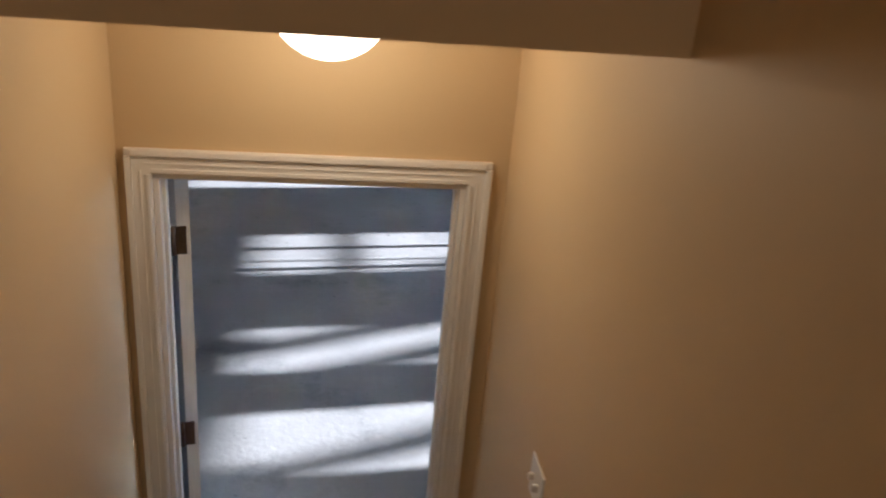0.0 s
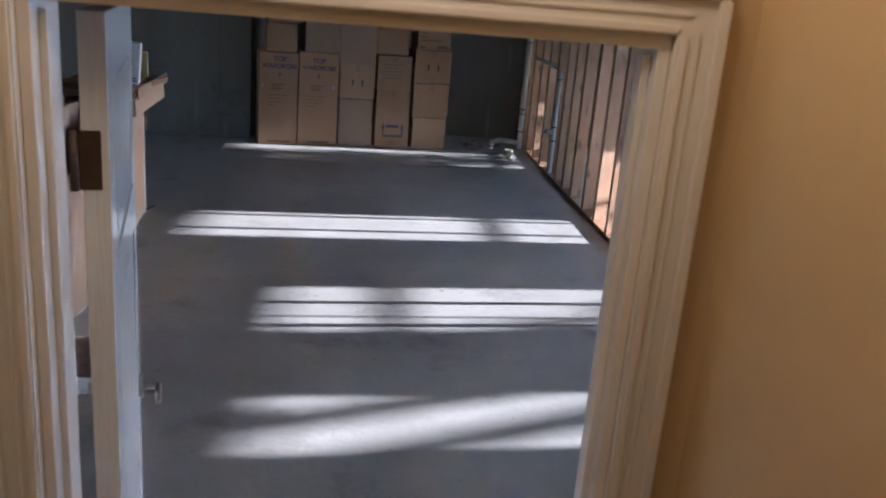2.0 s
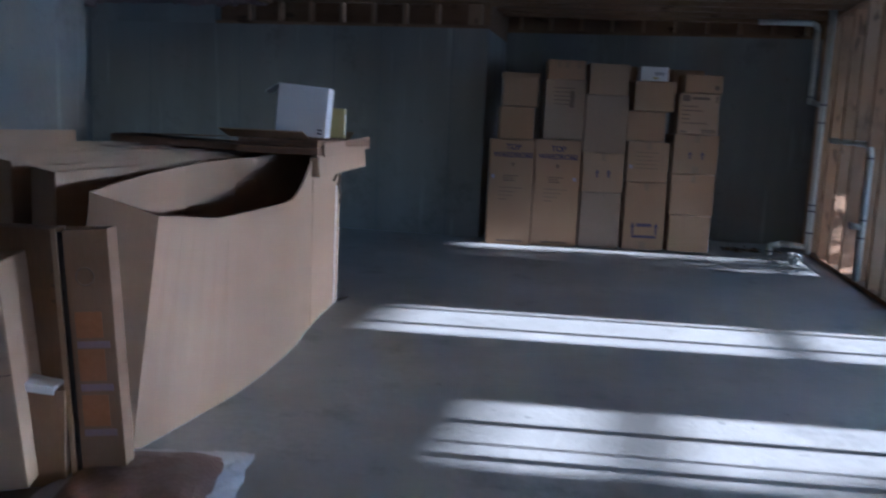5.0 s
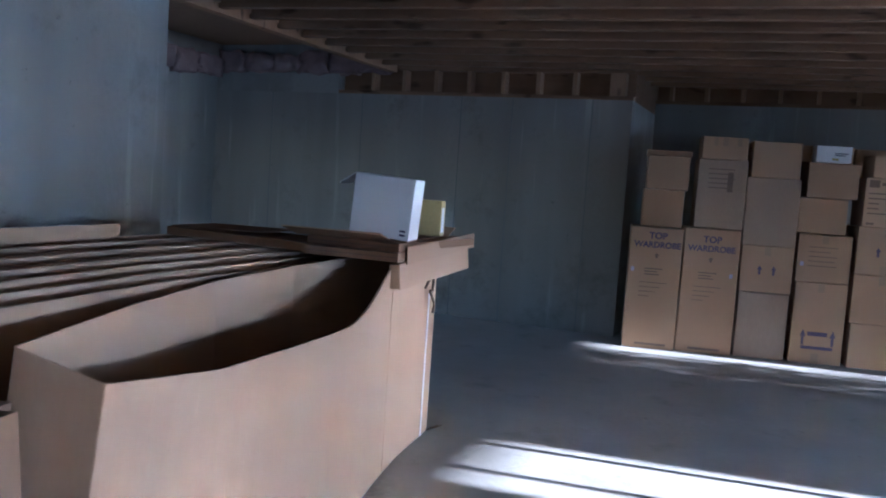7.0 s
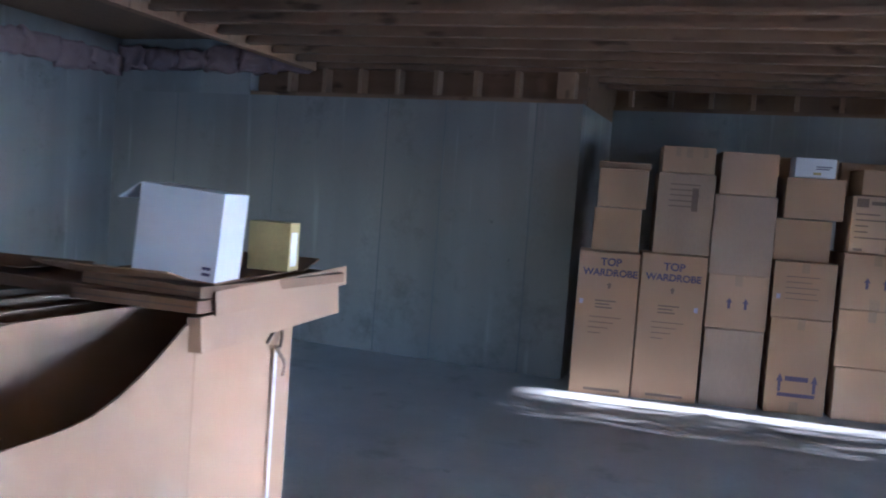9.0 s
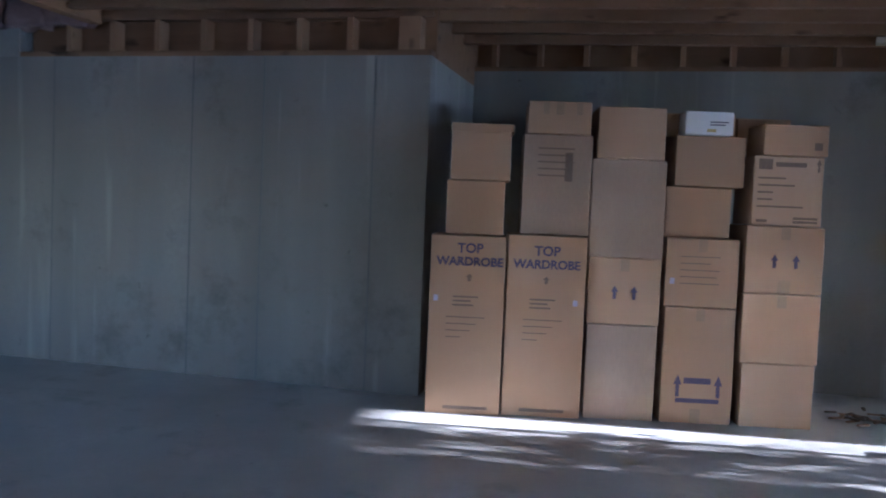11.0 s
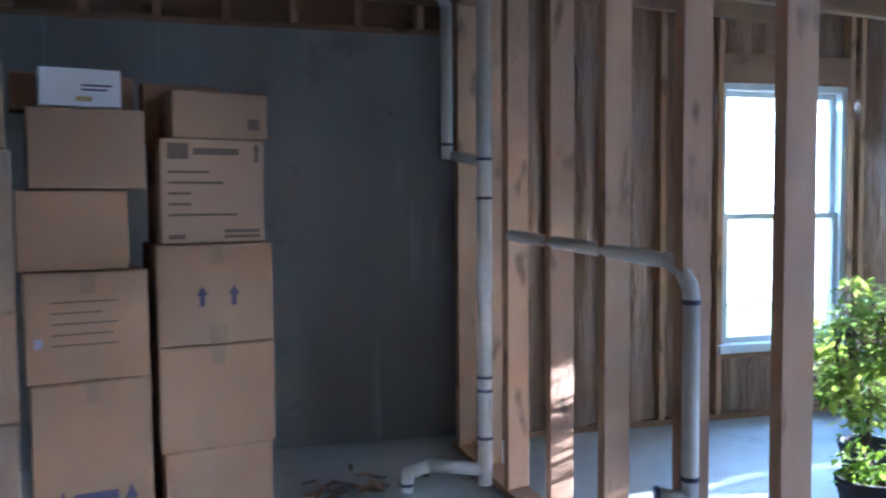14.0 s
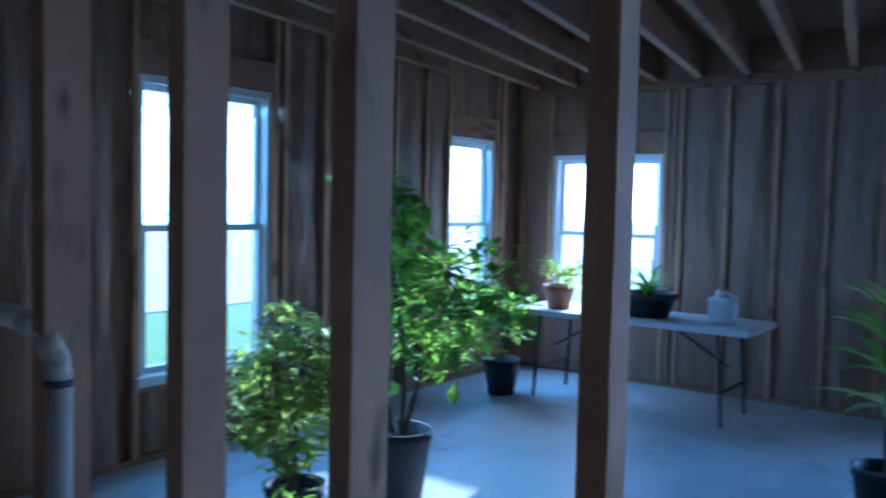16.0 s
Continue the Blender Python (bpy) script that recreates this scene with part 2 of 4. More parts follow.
def part(name, bm, material, parent, label="", smooth=False):
    ob = new(name, finish(bpy.data.meshes.new(name), bm, material, smooth))
    ob.parent = parent
    if label:
        tagged(ob, label)
    return ob


def thing(name, label, category, m=None, group=""):
    ob = new(name)
    ob.empty_display_size = 0.1
    if m:
        ob.matrix_world = m
    return tagged(ob, label, category, group)


def structure(name, bm, material, label, category="", smooth=False):
    ob = new(name, finish(bpy.data.meshes.new(name), bm, material, smooth))
    return tagged(ob, label, category or name.split("_")[0], kind="structure")


def smooth_line(points, n):
    """A Catmull-Rom line through the points."""
    p = [Vector(q) for q in points]
    p = [2 * p[0] - p[1]] + p + [2 * p[-1] - p[-2]]
    out = []
    for i in range(1, len(p) - 2):
        for k in range(n):
            t = k / n
            a, b, c, d = p[i - 1:i + 3]
            out.append(0.5 * ((2 * b) + (c - a) * t + (2 * a - 5 * b + 4 * c - d) * t * t + (3 * b - a - 3 * c + d) * t ** 3))
    out.append(p[-2])
    return out


# ---- plan ----
WX0, WX1 = 2.69, 2.815           # stud partition
Y_DOOR, Y_S = 1.66, 1.775        # stair side and basement side of the door wall
X_E = 8.95                      # east wall, inner face
Y_N = 13.2                      # timber north wall, inner face
Z_TOP, Z_J, Z_SUB = 2.47, 2.75, 3.05   # top of concrete, joist bottoms, underside of subfloor
X_L, X_LL = -3.43, -6.45        # west walls
SX0, SX1 = -0.13, 1.06          # stairwell walls

# ---- structure ----
structure("floor", boxes((X_LL - 0.2, Y_S, -0.15, X_E + 0.02, 13.65, 0.0)), FLOOR, "bare grey concrete slab with faint stains", "floor")
structure("ground", boxes((X_E + 0.02, -40, -0.5, 120, 90, -0.12), (-60, 13.66, -0.5, X_E + 0.02, 90, -0.12)), GRASS, "sunlit green lawn outside the windows", "ground")
# Added pale ground; stands in for window glare that washes out the distance
structure("pavement", boxes((-60, 19.6, -0.12, 120, 70, -0.1)), PALE, "pale far ground beyond the lawn, added for the window glare", "driveway")
structure("wall_back", boxes((X_LL - 0.2, 11.98, 0, -1.2, 13.65, Z_TOP), (X_LL, 12.16, Z_TOP, -1.24, 12.3, Z_SUB)), CONCRETE, "grey poured concrete foundation wall", "wall")
structure("wall_recess", boxes((-1.2, 13.45, 0, 2.795, 13.65, 2.6)), CONCRETE, "grey poured concrete wall behind the stacked boxes", "wall")
structure("wall_west", boxes((X_L - 0.2, Y_S, 0, X_L, 7.62, Z_SUB)), CONCRETE, "pale grey concrete wall with form marks", "wall")
structure("wall_west_end", boxes((X_LL - 0.2, 7.62, 0, X_LL, 11.98, Z_SUB), (X_LL - 0.2, 11.98, Z_TOP, X_LL, 13.65, Z_SUB)), CONCRETE, "grey concrete wall of the side bay", "wall")
structure("wall_corner", boxes((2.8, Y_N + 0.095, 0, 2.98, 13.66, Z_SUB)), LUMBER, "timber corner post beside the concrete wall", "wall")
bm = bmesh.new()
for x in (-5.6, -4.35, -3.1, -2.5, -1.62):
    bx(bm, x, 11.976, 0.0, x + 0.012, 11.9795, Z_TOP)
structure("form_seams", bm, STAIN, "thin raised form seams on the concrete wall", "seam")
structure("wall_south", boxes((X_L, Y_S - 0.12, 0, SX0 - 0.1, Y_S, Z_SUB), (SX1 + 0.1, Y_S - 0.12, 0, X_E + 0.2, Y_S, Z_SUB)), CONCRETE, "plain wall that closes the basement", "wall")


def wall_with_holes(name, along, pos, thick, a, b, z0, z1, holes, material, label):
    """A straight wall along x or y, with rectangular holes (from, to, bottom, top)."""
    bm = bmesh.new()

    def piece(p, q, lo, hi):
        if q - p > 1e-4 and hi - lo > 1e-4:
            if along == "x":
                bx(bm, p, pos, lo, q, pos + thick, hi)
            else:
                bx(bm, pos, p, lo, pos + thick, q, hi)
    at = a
    for p, q, lo, hi in sorted(holes):
        piece(at, p, z0, z1)
        piece(p, q, z0, lo)
        piece(p, q, hi, z1)
        at = q
    piece(at, b, z0, z1)
    return structure(name, bm, material, label, "wall")


NORTH = [(4.65, 5.70, 0.50, 2.34), (7.78, 8.52, 0.62, 2.22)]
EAST = [(11.7, 12.82, 0.6, 2.1), (8.2, 9.17, 0.85, 2.05), (6.02, 7.10, 0.5, 1.87), (4.68, 5.41, 0.5, 1.86), (3.64, 4.4, 0.5, 1.86)]
BAY = (-6.2, -4.6, 0.7, 2.2)
wall_with_holes("wall_bay", "x", 7.42, 0.2, X_LL - 0.2, X_L - 0.2, 0, Z_SUB, [BAY], CONCRETE, "grey concrete wall of the side bay with its window")
wall_n = wall_with_holes("wall_north", "x", Y_N + 0.09, 0.1, 2.9, X_E + 0.2, 0, Z_SUB, NORTH, BATT, "timber outer wall with brown faced insulation between studs")
wall_e = wall_with_holes("wall_east", "y", X_E + 0.09, 0.1, Y_S - 0.12, Y_N + 0.09, 0, Z_SUB, EAST, BATT, "timber outer wall with brown faced insulation between studs")

# ceiling
bm = boxes((X_LL - 0.2, Y_S - 0.12, Z_SUB, X_E + 0.2, 13.65, Z_SUB + 0.02))
structure("ceiling", bm, OSB, "underside of the strand-board subfloor", "ceiling")
bm = bmesh.new()


def joists(x0, x1, y0, y1, slant):
    """I-joists that run in x, turned by a few degrees, cut off at the walls."""
    length = (x1 - x0) / math.cos(radians(slant))
    y = y0
    while y < y1:
        mj = pose(x0, y, 0, 0, 0, slant)
        for w, lo, hi in ((0.032, Z_J, Z_J + 0.038), (0.032, Z_SUB - 0.038, Z_SUB), (0.006, Z_J + 0.038, Z_SUB - 0.038)):
            if y + length * math.sin(radians(slant)) < Y_N + 0.05:
                bx(bm, 0, -w, lo, length, w, hi, 0, mj)
            else:
                bx(bm, 0, -w, lo, max(0.3, (Y_N + 0.02 - y) / math.sin(radians(slant))) if slant > 6 else length, w, hi, 0, mj)
        y += 0.406


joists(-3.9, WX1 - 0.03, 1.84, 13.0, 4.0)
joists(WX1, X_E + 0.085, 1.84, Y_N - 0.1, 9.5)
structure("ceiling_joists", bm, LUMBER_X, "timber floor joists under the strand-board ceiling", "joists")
boards = [(-1.2, 13.45, 2.6, 2.9, 13.6, 2.64), (-4.68, 12.12, Z_TOP + 0.04, -1.2, 12.15, Z_SUB), (-1.23, 12.15, Z_TOP, -1.2, 13.56, Z_SUB), (-1.2, 13.56, 2.64, 2.9, 13.59, Z_SUB),
          (-4.68, 11.99, Z_J, -1.2, 12.03, Z_J + 0.04), (-1.2, 13.40, Z_J + 0.08, 2.9, 13.44, Z_J + 0.12)]
blocks = []
for i in range(14):
    x = -1.45 - 0.4 * i
    if x > -4.6:
        blocks.append((x, 11.99, Z_TOP + 0.04, x + (0.16 if i == 0 else 0.045), 12.12, Z_J))
for i in range(10):
    x = -1.05 + 0.4 * i
    blocks.append((x, 13.44, 2.64, x + 0.045, 13.56, Z_SUB))
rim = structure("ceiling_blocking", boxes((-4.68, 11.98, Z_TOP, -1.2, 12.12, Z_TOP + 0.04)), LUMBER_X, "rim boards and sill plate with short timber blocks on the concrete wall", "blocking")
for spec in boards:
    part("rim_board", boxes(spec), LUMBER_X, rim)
for spec in blocks:
    part("block", boxes(spec), LUMBER, rim)

structure("ceiling_beam", boxes((-4.02, 7.63, Z_J - 0.03, -3.92, 11.98, Z_SUB - 0.002), bevel=0.004), LUMBER, "timber beam along the joist ends at the side bay", "beam")
structure("wall_bay_top", boxes((X_LL, 11.982, Z_TOP, -4.69, 12.13, 2.7), (X_LL, 12.05, 2.7, -4.69, 12.13, Z_SUB)), CONCRETE, "higher step of the concrete wall in the side bay", "wall")


def fluffy(x0, y0, z0, x1, y1, z1, seed):
    bm = boxes((x0, y0, z0, x1, y1, z1))
    bmesh.ops.subdivide_edges(bm, edges=bm.edges[:], cuts=5, use_grid_fill=True)
    for v in bm.verts:
        q = v.co * 9
        v.co += 0.065 * Vector((noise.noise(q + Vector((seed, 0, 0))), noise.noise(q + Vector((0, seed, 3))), noise.noise(q + Vector((7, 0, seed)))))
    return bm


batts = thing("rim_insulation", "ragged pink insulation batts stuffed above the concrete wall", "insulation")
for i in range(6):
    x = X_LL + 0.02 + 0.4 * i
    part("batt", fluffy(x, 11.96 - 0.03 * (i % 2), 2.705, x + 0.42, 12.045, 2.95 - 0.02 * (i % 3), i), PINK, batts, "", True)
for i in range(6):
    y = 9.4 + 0.42 * i
    part("batt", fluffy(X_LL + 0.002, y, 2.62 + 0.02 * (i % 2), X_LL + 0.1, y + 0.44, 2.86, 9 + i), PINK, batts, "", True)

# stairwell
structure("wall_stair_west", boxes((SX0 - 0.1, -3.2, -0.15, SX0, Y_S, 5.0)), PAINT, "warm cream painted stairwell wall", "wall")
structure("wall_stair_east", boxes((SX1, -3.2, -0.15, SX1 + 0.1, Y_S, 5.0)), PAINT, "warm cream painted stairwell wall", "wall")
DX0, DX1, DZ = -0.01, 0.91, 1.925
wall_with_holes("wall_door", "x", Y_DOOR, Y_S - Y_DOOR, SX0, SX1, 0, 2.565, [(DX0 - 0.02, DX1 + 0.02, 0, DZ + 0.02)], PAINT, "cream painted wall round the doorway")
structure("ceiling_stair", boxes((SX0, 0.5, 2.565, SX1, Y_S, 2.6), (SX0, 0.46, 2.565, SX1, 0.5, 5.0)), PAINT, "cream ceiling over the stair foot with its header", "ceiling")
structure("ceiling_upper", boxes((SX0, -3.2, 5.0, SX1, 0.5, 5.05), (SX0 - 0.1, -3.3, -0.15, SX1 + 0.1, -3.2, 5.05)), PAINT, "plain ceiling and wall that close the stairwell", "ceiling")
structure("floor_stair", boxes((SX0, 1.1, -0.15, SX1, Y_S, 0.0)), FLOOR, "concrete landing at the stair foot", "floor")
stair = thing("staircase", "carpeted stair flight between cream walls", "stairs")
for i in range(13):
    y1 = 1.25 - 0.265 * i
    part("step", boxes((SX0 + 0.005, y1 - 0.30, 0.178 * i, SX1 - 0.005, y1, 0.178 * (i + 1)), bevel=0.012), TREAD, stair)

# ---- stairwell things ----
casing = thing("door_casing", "white moulded door casing with mitred corners", "door frame")
for side in (0, 1):
    x = DX0 - 0.095 if side == 0 else DX1 + 0.02
    part("leg", boxes((x, Y_DOOR - 0.016, 0, x + 0.075, Y_DOOR, DZ + 0.02)), TRIM, casing)
    xo = x if side == 0 else x + 0.055
    part("backband", boxes((xo, Y_DOOR - 0.028, 0, xo + 0.02, Y_DOOR - 0.0165, DZ + 0.075), bevel=0.004), TRIM, casing)
    xi = x + 0.058 if side == 0 else x + 0.003
    part("bead", boxes((xi, Y_DOOR - 0.022, 0, xi + 0.014, Y_DOOR - 0.0165, DZ + 0.02), bevel=0.003), TRIM, casing)
    xi = x + 0.04 if side == 0 else x + 0.029
    part("bead", boxes((xi, Y_DOOR - 0.02, 0, xi + 0.006, Y_DOOR - 0.0165, DZ + 0.03), bevel=0.0015), TRIM, casing)
    xj = DX0 - 0.0195 if side == 0 else DX1 + 0.0005
    part("jamb", boxes((xj, Y_DOOR, 0, xj + 0.019, Y_S, DZ), bevel=0.002), TRIM, casing)
    xs = DX0 if side == 0 else DX1 - 0.012
    part("stop", boxes((xs, Y_DOOR + 0.03, 0, xs + 0.012, Y_DOOR + 0.066, DZ - 0.012), bevel=0.002), TRIM, casing)
part("head", boxes((DX0 - 0.095, Y_DOOR - 0.016, DZ + 0.02, DX1 + 0.095, Y_DOOR, DZ + 0.095)), TRIM, casing)
part("backband", boxes((DX0 - 0.075, Y_DOOR - 0.028, DZ + 0.075, DX1 + 0.075, Y_DOOR - 0.0165, DZ + 0.095), bevel=0.004), TRIM, casing)
part("bead", boxes((DX0 - 0.02, Y_DOOR - 0.022, DZ + 0.023, DX1 + 0.02, Y_DOOR - 0.0165, DZ + 0.037), bevel=0.003), TRIM, casing)
part("bead", boxes((DX0 - 0.04, Y_DOOR - 0.02, DZ + 0.049, DX1 + 0.04, Y_DOOR - 0.0165, DZ + 0.055), bevel=0.0015), TRIM, casing)
part("head_jamb", boxes((DX0 - 0.019, Y_DOOR, DZ, DX1 + 0.019, Y_S, DZ + 0.0195)), TRIM, casing)

# the door leaf, swung open into the basement
leaf = thing("door", "glossy white door with fine vertical ribs standing wide open", "door", pose(0.053, 1.80, 0.01, 0, 0, 103))
LW, LH, LT = 0.855, 1.9, 0.045
RAILS = ((0, 0.2), (1.34, 1.45), (LH - 0.12, LH))
bm = bmesh.new()
bx(bm, 0, 0.002, 0, 0.11, LT, LH, 0.002)
bx(bm, LW - 0.11, 0.002, 0, LW, LT, LH, 0.002)
for z0, z1 in RAILS:
    bx(bm, 0.11, 0.002, z0, LW - 0.11, LT, z1)
part("leaf_frame", bm, DOOR, leaf)
for (_, z0), (z1, _) in zip(RAILS, RAILS[1:]):
    part("panel", boxes((0.11, 0.0075, z0, LW - 0.11, LT - 0.003, z1)), DOOR, leaf)
    bm = bmesh.new()
    for k in range(15):
        x = 0.135 + k * (LW - 0.27) / 14
        bx(bm, x - 0.014, 0.0058, z0 + 0.012, x + 0.014, 0.0074, z1 - 0.012, 0.0007)
    part("ribs", bm, DOOR, leaf, "fine vertical ribs on the door panel")
for z in (0.2, 0.9, 1.66):
    hinge = part("hinge", boxes((-0.0035, 0.014, z - 0.05, -0.0002, LT + 0.004, z + 0.05), bevel=0.0015), BRONZE, leaf, "dark bronze butt hinge")
    part("knuckle", tube(bmesh.new(), (-0.004, LT + 0.012, z - 0.051), (-0.004, LT + 0.012, z + 0.051), 0.008, n=10), BRONZE, hinge, "", True)
for side in (-1, 1):
    yb = 0.002 if side < 0 else LT
    bm = tube(bmesh.new(), (LW - 0.065, yb, 0.865), (LW - 0.065, yb + side * 0.012, 0.865), 0.032)
    tube(bm, (LW - 0.065, yb, 0.865), (LW - 0.065, yb + side * 0.05, 0.865), 0.011)
    tube(bm, (LW - 0.065, yb + side * 0.05, 0.865), (LW - 0.17, yb + side * 0.052, 0.865), 0.01, 0.008)
    part("lever_handle", bm, NICKEL, leaf, "satin nickel lever handle", True)

switch = thing("light_switch", "white double light switch plate on the cream wall", "switch", pose(SX1, 0.9, 1.38))
part("plate", boxes((-0.006, -0.06, -0.06, 0.0, 0.06, 0.06), bevel=0.003), TRIM, switch)
for dy in (-0.025, 0.025):
    part("toggle", boxes((-0.022, dy - 0.005, -0.004, -0.006, dy + 0.005, 0.016), bevel=0.002), TRIM, switch)

dome = thing("ceiling_lamp", "lit frosted glass dome lamp on the ceiling", "lamp", pose(0.49, 1.25, 2.565))
part("base", lathe(bmesh.new(), [(0.0, -0.001), (0.165, -0.001), (0.165, -0.02), (0.15, -0.028), (0.0, -0.028)]), TRIM, dome, "", True)
glow = part("glass_dome", lathe(bmesh.new(), [(0.152 * math.cos(a * math.pi / 20), -0.03 - 0.15 * math.sin(a * math.pi / 20)) for a in range(10)] + [(0.001, -0.18)]), GLOW, dome, "glowing frosted glass dome", True)
glow.visible_shadow = False
lamp("dome_bulb", "POINT", Matrix.Translation((0.49, 1.25, 2.44)), 0.9, (1.0, 0.71, 0.4), radius=0.1)

# the hall at the head of the stair is lit
lamp("upper_hall_light", "AREA", look((0.46, -3.1, 4.3), (0.6, 1.5, 1.8)), 3.4, (1.0, 0.82, 0.58), size=(1.0, 1.0))

# ---- windows ----


def window(name, along, pos, a, b, z0, z1, rail, label):
    """A double-hung white window in a hole of the wall; along is the wall's line."""
    w = thing(name, label, "window")
    tagged(w, kind="structure")

    def b3(p, q, d0, d1, lo, hi):
        return (p, pos + d0, lo, q, pos + d1, hi) if along == "x" else (pos + d0, p, lo, pos + d1, q, hi)
    f = 0.045
    part("frame", boxes(b3(a, a + f, 0.03, 0.17, z0, z1), b3(b - f, b, 0.03, 0.17, z0, z1), b3(a + f, b - f, 0.03, 0.17, z1 - f, z1)), VINYL, w)
    part("sill", boxes(b3(a - 0.03, b + 0.03, -0.03, 0.17, z0 - 0.03, z0 + 0.03), bevel=0.004), VINYL, w)
    zs = z0 + 0.03
    s = 0.04
    for lo, hi, d in ((zs, rail + 0.02, 0.06), (rail - 0.02, z1 - f, 0.1)):
        sash = part("sash", boxes(b3(a + f, a + f + s, d, d + 0.035, lo, hi), b3(b - f - s, b - f, d, d + 0.035, lo, hi), b3(a + f + s, b - f - s, d, d + 0.035, lo, lo + s), b3(a + f + s, b - f - s, d, d + 0.035, hi - s, hi)), VINYL, w)
        pane = part("pane", boxes(b3(a + f + s, b - f - s, d + 0.014, d + 0.018, lo + s, hi - s)), GLASS, sash)
        pane.visible_shadow = False
    return w


for i, (a, b, z0, z1) in enumerate(NORTH):
    window("window_%d" % (i + 1), "x", Y_N, a, b, z0, z1, (z0 + z1) / 2, "white double-hung window in the timber wall")
for i, (a, b, z0, z1) in enumerate(EAST):
    rail = 1.64 if i == 2 else (z0 + z1) / 2
    window("window_%d" % (i + 3), "y", X_E, a, b, z0, z1, rail, "white double-hung window in the sunlit timber wall")
lamp("bay_window_light", "AREA", look((-5.4, 7.38, 1.7), (-4.4, 11.5, -0.6)), 0.8, (0.5, 0.76, 1.0), size=(1.6, 0.9), spread=radians(150))
# the sky's light enters downwards through the upper half of each opening
for (a, b, z0, z1), watts in zip(EAST, (1.8, 3.2, 7, 8.5, 10)):
    zm = z1 - 0.36
    lamp("east_window_light", "AREA", look((X_E + 0.27, (a + b) / 2, zm), (X_E - 3.0, (a + b) / 2, zm - 1.75)), watts, (0.46, 0.73, 1.0), size=(b - a, 0.66), spread=radians(105))
for a, b, z0, z1 in NORTH:
    zm = z1 - 0.5
    lamp("north_window_light", "AREA", look(((a + b) / 2, Y_N + 0.27, zm), ((a + b) / 2, Y_N - 3.0, zm - 1.6)), 6, (0.43, 0.72, 1.0), size=(b - a + 0.3, 0.9), spread=radians(125))

# ---- timber framing of the outer walls ----
for a, wall, holes, lo, hi in (("x", wall_n, NORTH, 2.95, X_E), ("y", wall_e, EAST, Y_S, Y_N)):
    p = lo
    spots = []
    top = Z_SUB - 0.05 if a == "x" else Z_J - 0.085
    while p < hi - 0.05:
        spots.append(p)
        p += 0.406
    for h in holes:
        spots = [q for q in spots if not (h[0] - 0.1 < q < h[1] + 0.06)]
        spots += [h[0] - 0.04, h[1]]
        for z0, z1 in ((h[3], h[3] + 0.2), (h[2] - 0.07, h[2] - 0.03)):
            spec = (h[0], Y_N, z0, h[1], Y_N + 0.089, z1) if a == "x" else (X_E, h[0], z0, X_E + 0.089, h[1], z1)
            part("header" if z1 - z0 > 0.1 else "sill_plate", boxes(spec), LUMBER_X, wall)
    spots = sorted(spots)
    for i, (p, q) in enumerate(zip(spots, spots[1:])):
        p += 0.043
        q -= 0.003
        cut = [h for h in holes if h[0] < (p + q) / 2 < h[1]]
        if q - p < 0.05:
            continue
        for z0, z1 in ((0.045, cut[0][2] - 0.075), (cut[0][3] + 0.205, top)) if cut else ((0.045, top),):
            bm = bmesh.new()
            nu, nz = max(8, int((q - p) / 0.035)), max(6, int((z1 - z0) / 0.07))
            grid = []
            for j in range(nu + 1):
                u = j / nu
                col = []
                for k in range(nz + 1):
                    z = z0 + (z1 - z0) * k / nz
                    w = p + (q - p) * u
                    d = (0.06 - 0.06 * min(1.0, 4 * u * (1 - u))) * (1.0 if a == "x" else 0.35) + (0.045 if a == "x" else 0.016) * noise.noise(Vector((w * 11, z * 0.9, i * 3.1))) + (0.025 if a == "x" else 0.008) * noise.noise(Vector((w * 25, z * 3, i)))
                    d = max(-0.012, min(0.085, d))
                    col.append(bm.verts.new((w, Y_N + d, z) if a == "x" else (X_E + d, w, z)))
                grid.append(col)
            for j in range(nu):
                for k in range(nz):
                    bm.faces.new((grid[j][k], grid[j + 1][k], grid[j + 1][k + 1], grid[j][k + 1]))
            part("batt", bm, BATT, wall, "", True)
    for q in spots:
        spec = (q, Y_N, 0.04, q + 0.04, Y_N + 0.089, Z_SUB - 0.04) if a == "x" else (X_E, q, 0.04, X_E + 0.089, q + 0.04, Z_J - 0.08)
        part("stud", boxes(spec), LUMBER, wall)
    spec = (lo, Y_N, 0.0, hi, Y_N + 0.089, 0.04) if a == "x" else (X_E, lo, 0.0, X_E + 0.089, hi, 0.04)
    part("bottom_plate", boxes(spec), LUMBER_X, wall)
# The darkened lumber keeps these plates dim under the ceiling
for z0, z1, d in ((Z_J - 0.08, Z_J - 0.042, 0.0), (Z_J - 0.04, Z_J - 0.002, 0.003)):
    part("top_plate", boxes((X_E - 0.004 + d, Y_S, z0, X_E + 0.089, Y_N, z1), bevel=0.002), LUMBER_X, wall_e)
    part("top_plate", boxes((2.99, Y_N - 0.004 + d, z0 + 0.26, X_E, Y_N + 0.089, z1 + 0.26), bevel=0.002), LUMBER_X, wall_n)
part("rim_board", boxes((X_E + 0.03, Y_S, Z_J, X_E + 0.085, Y_N, Z_SUB)), OSB, wall_e)

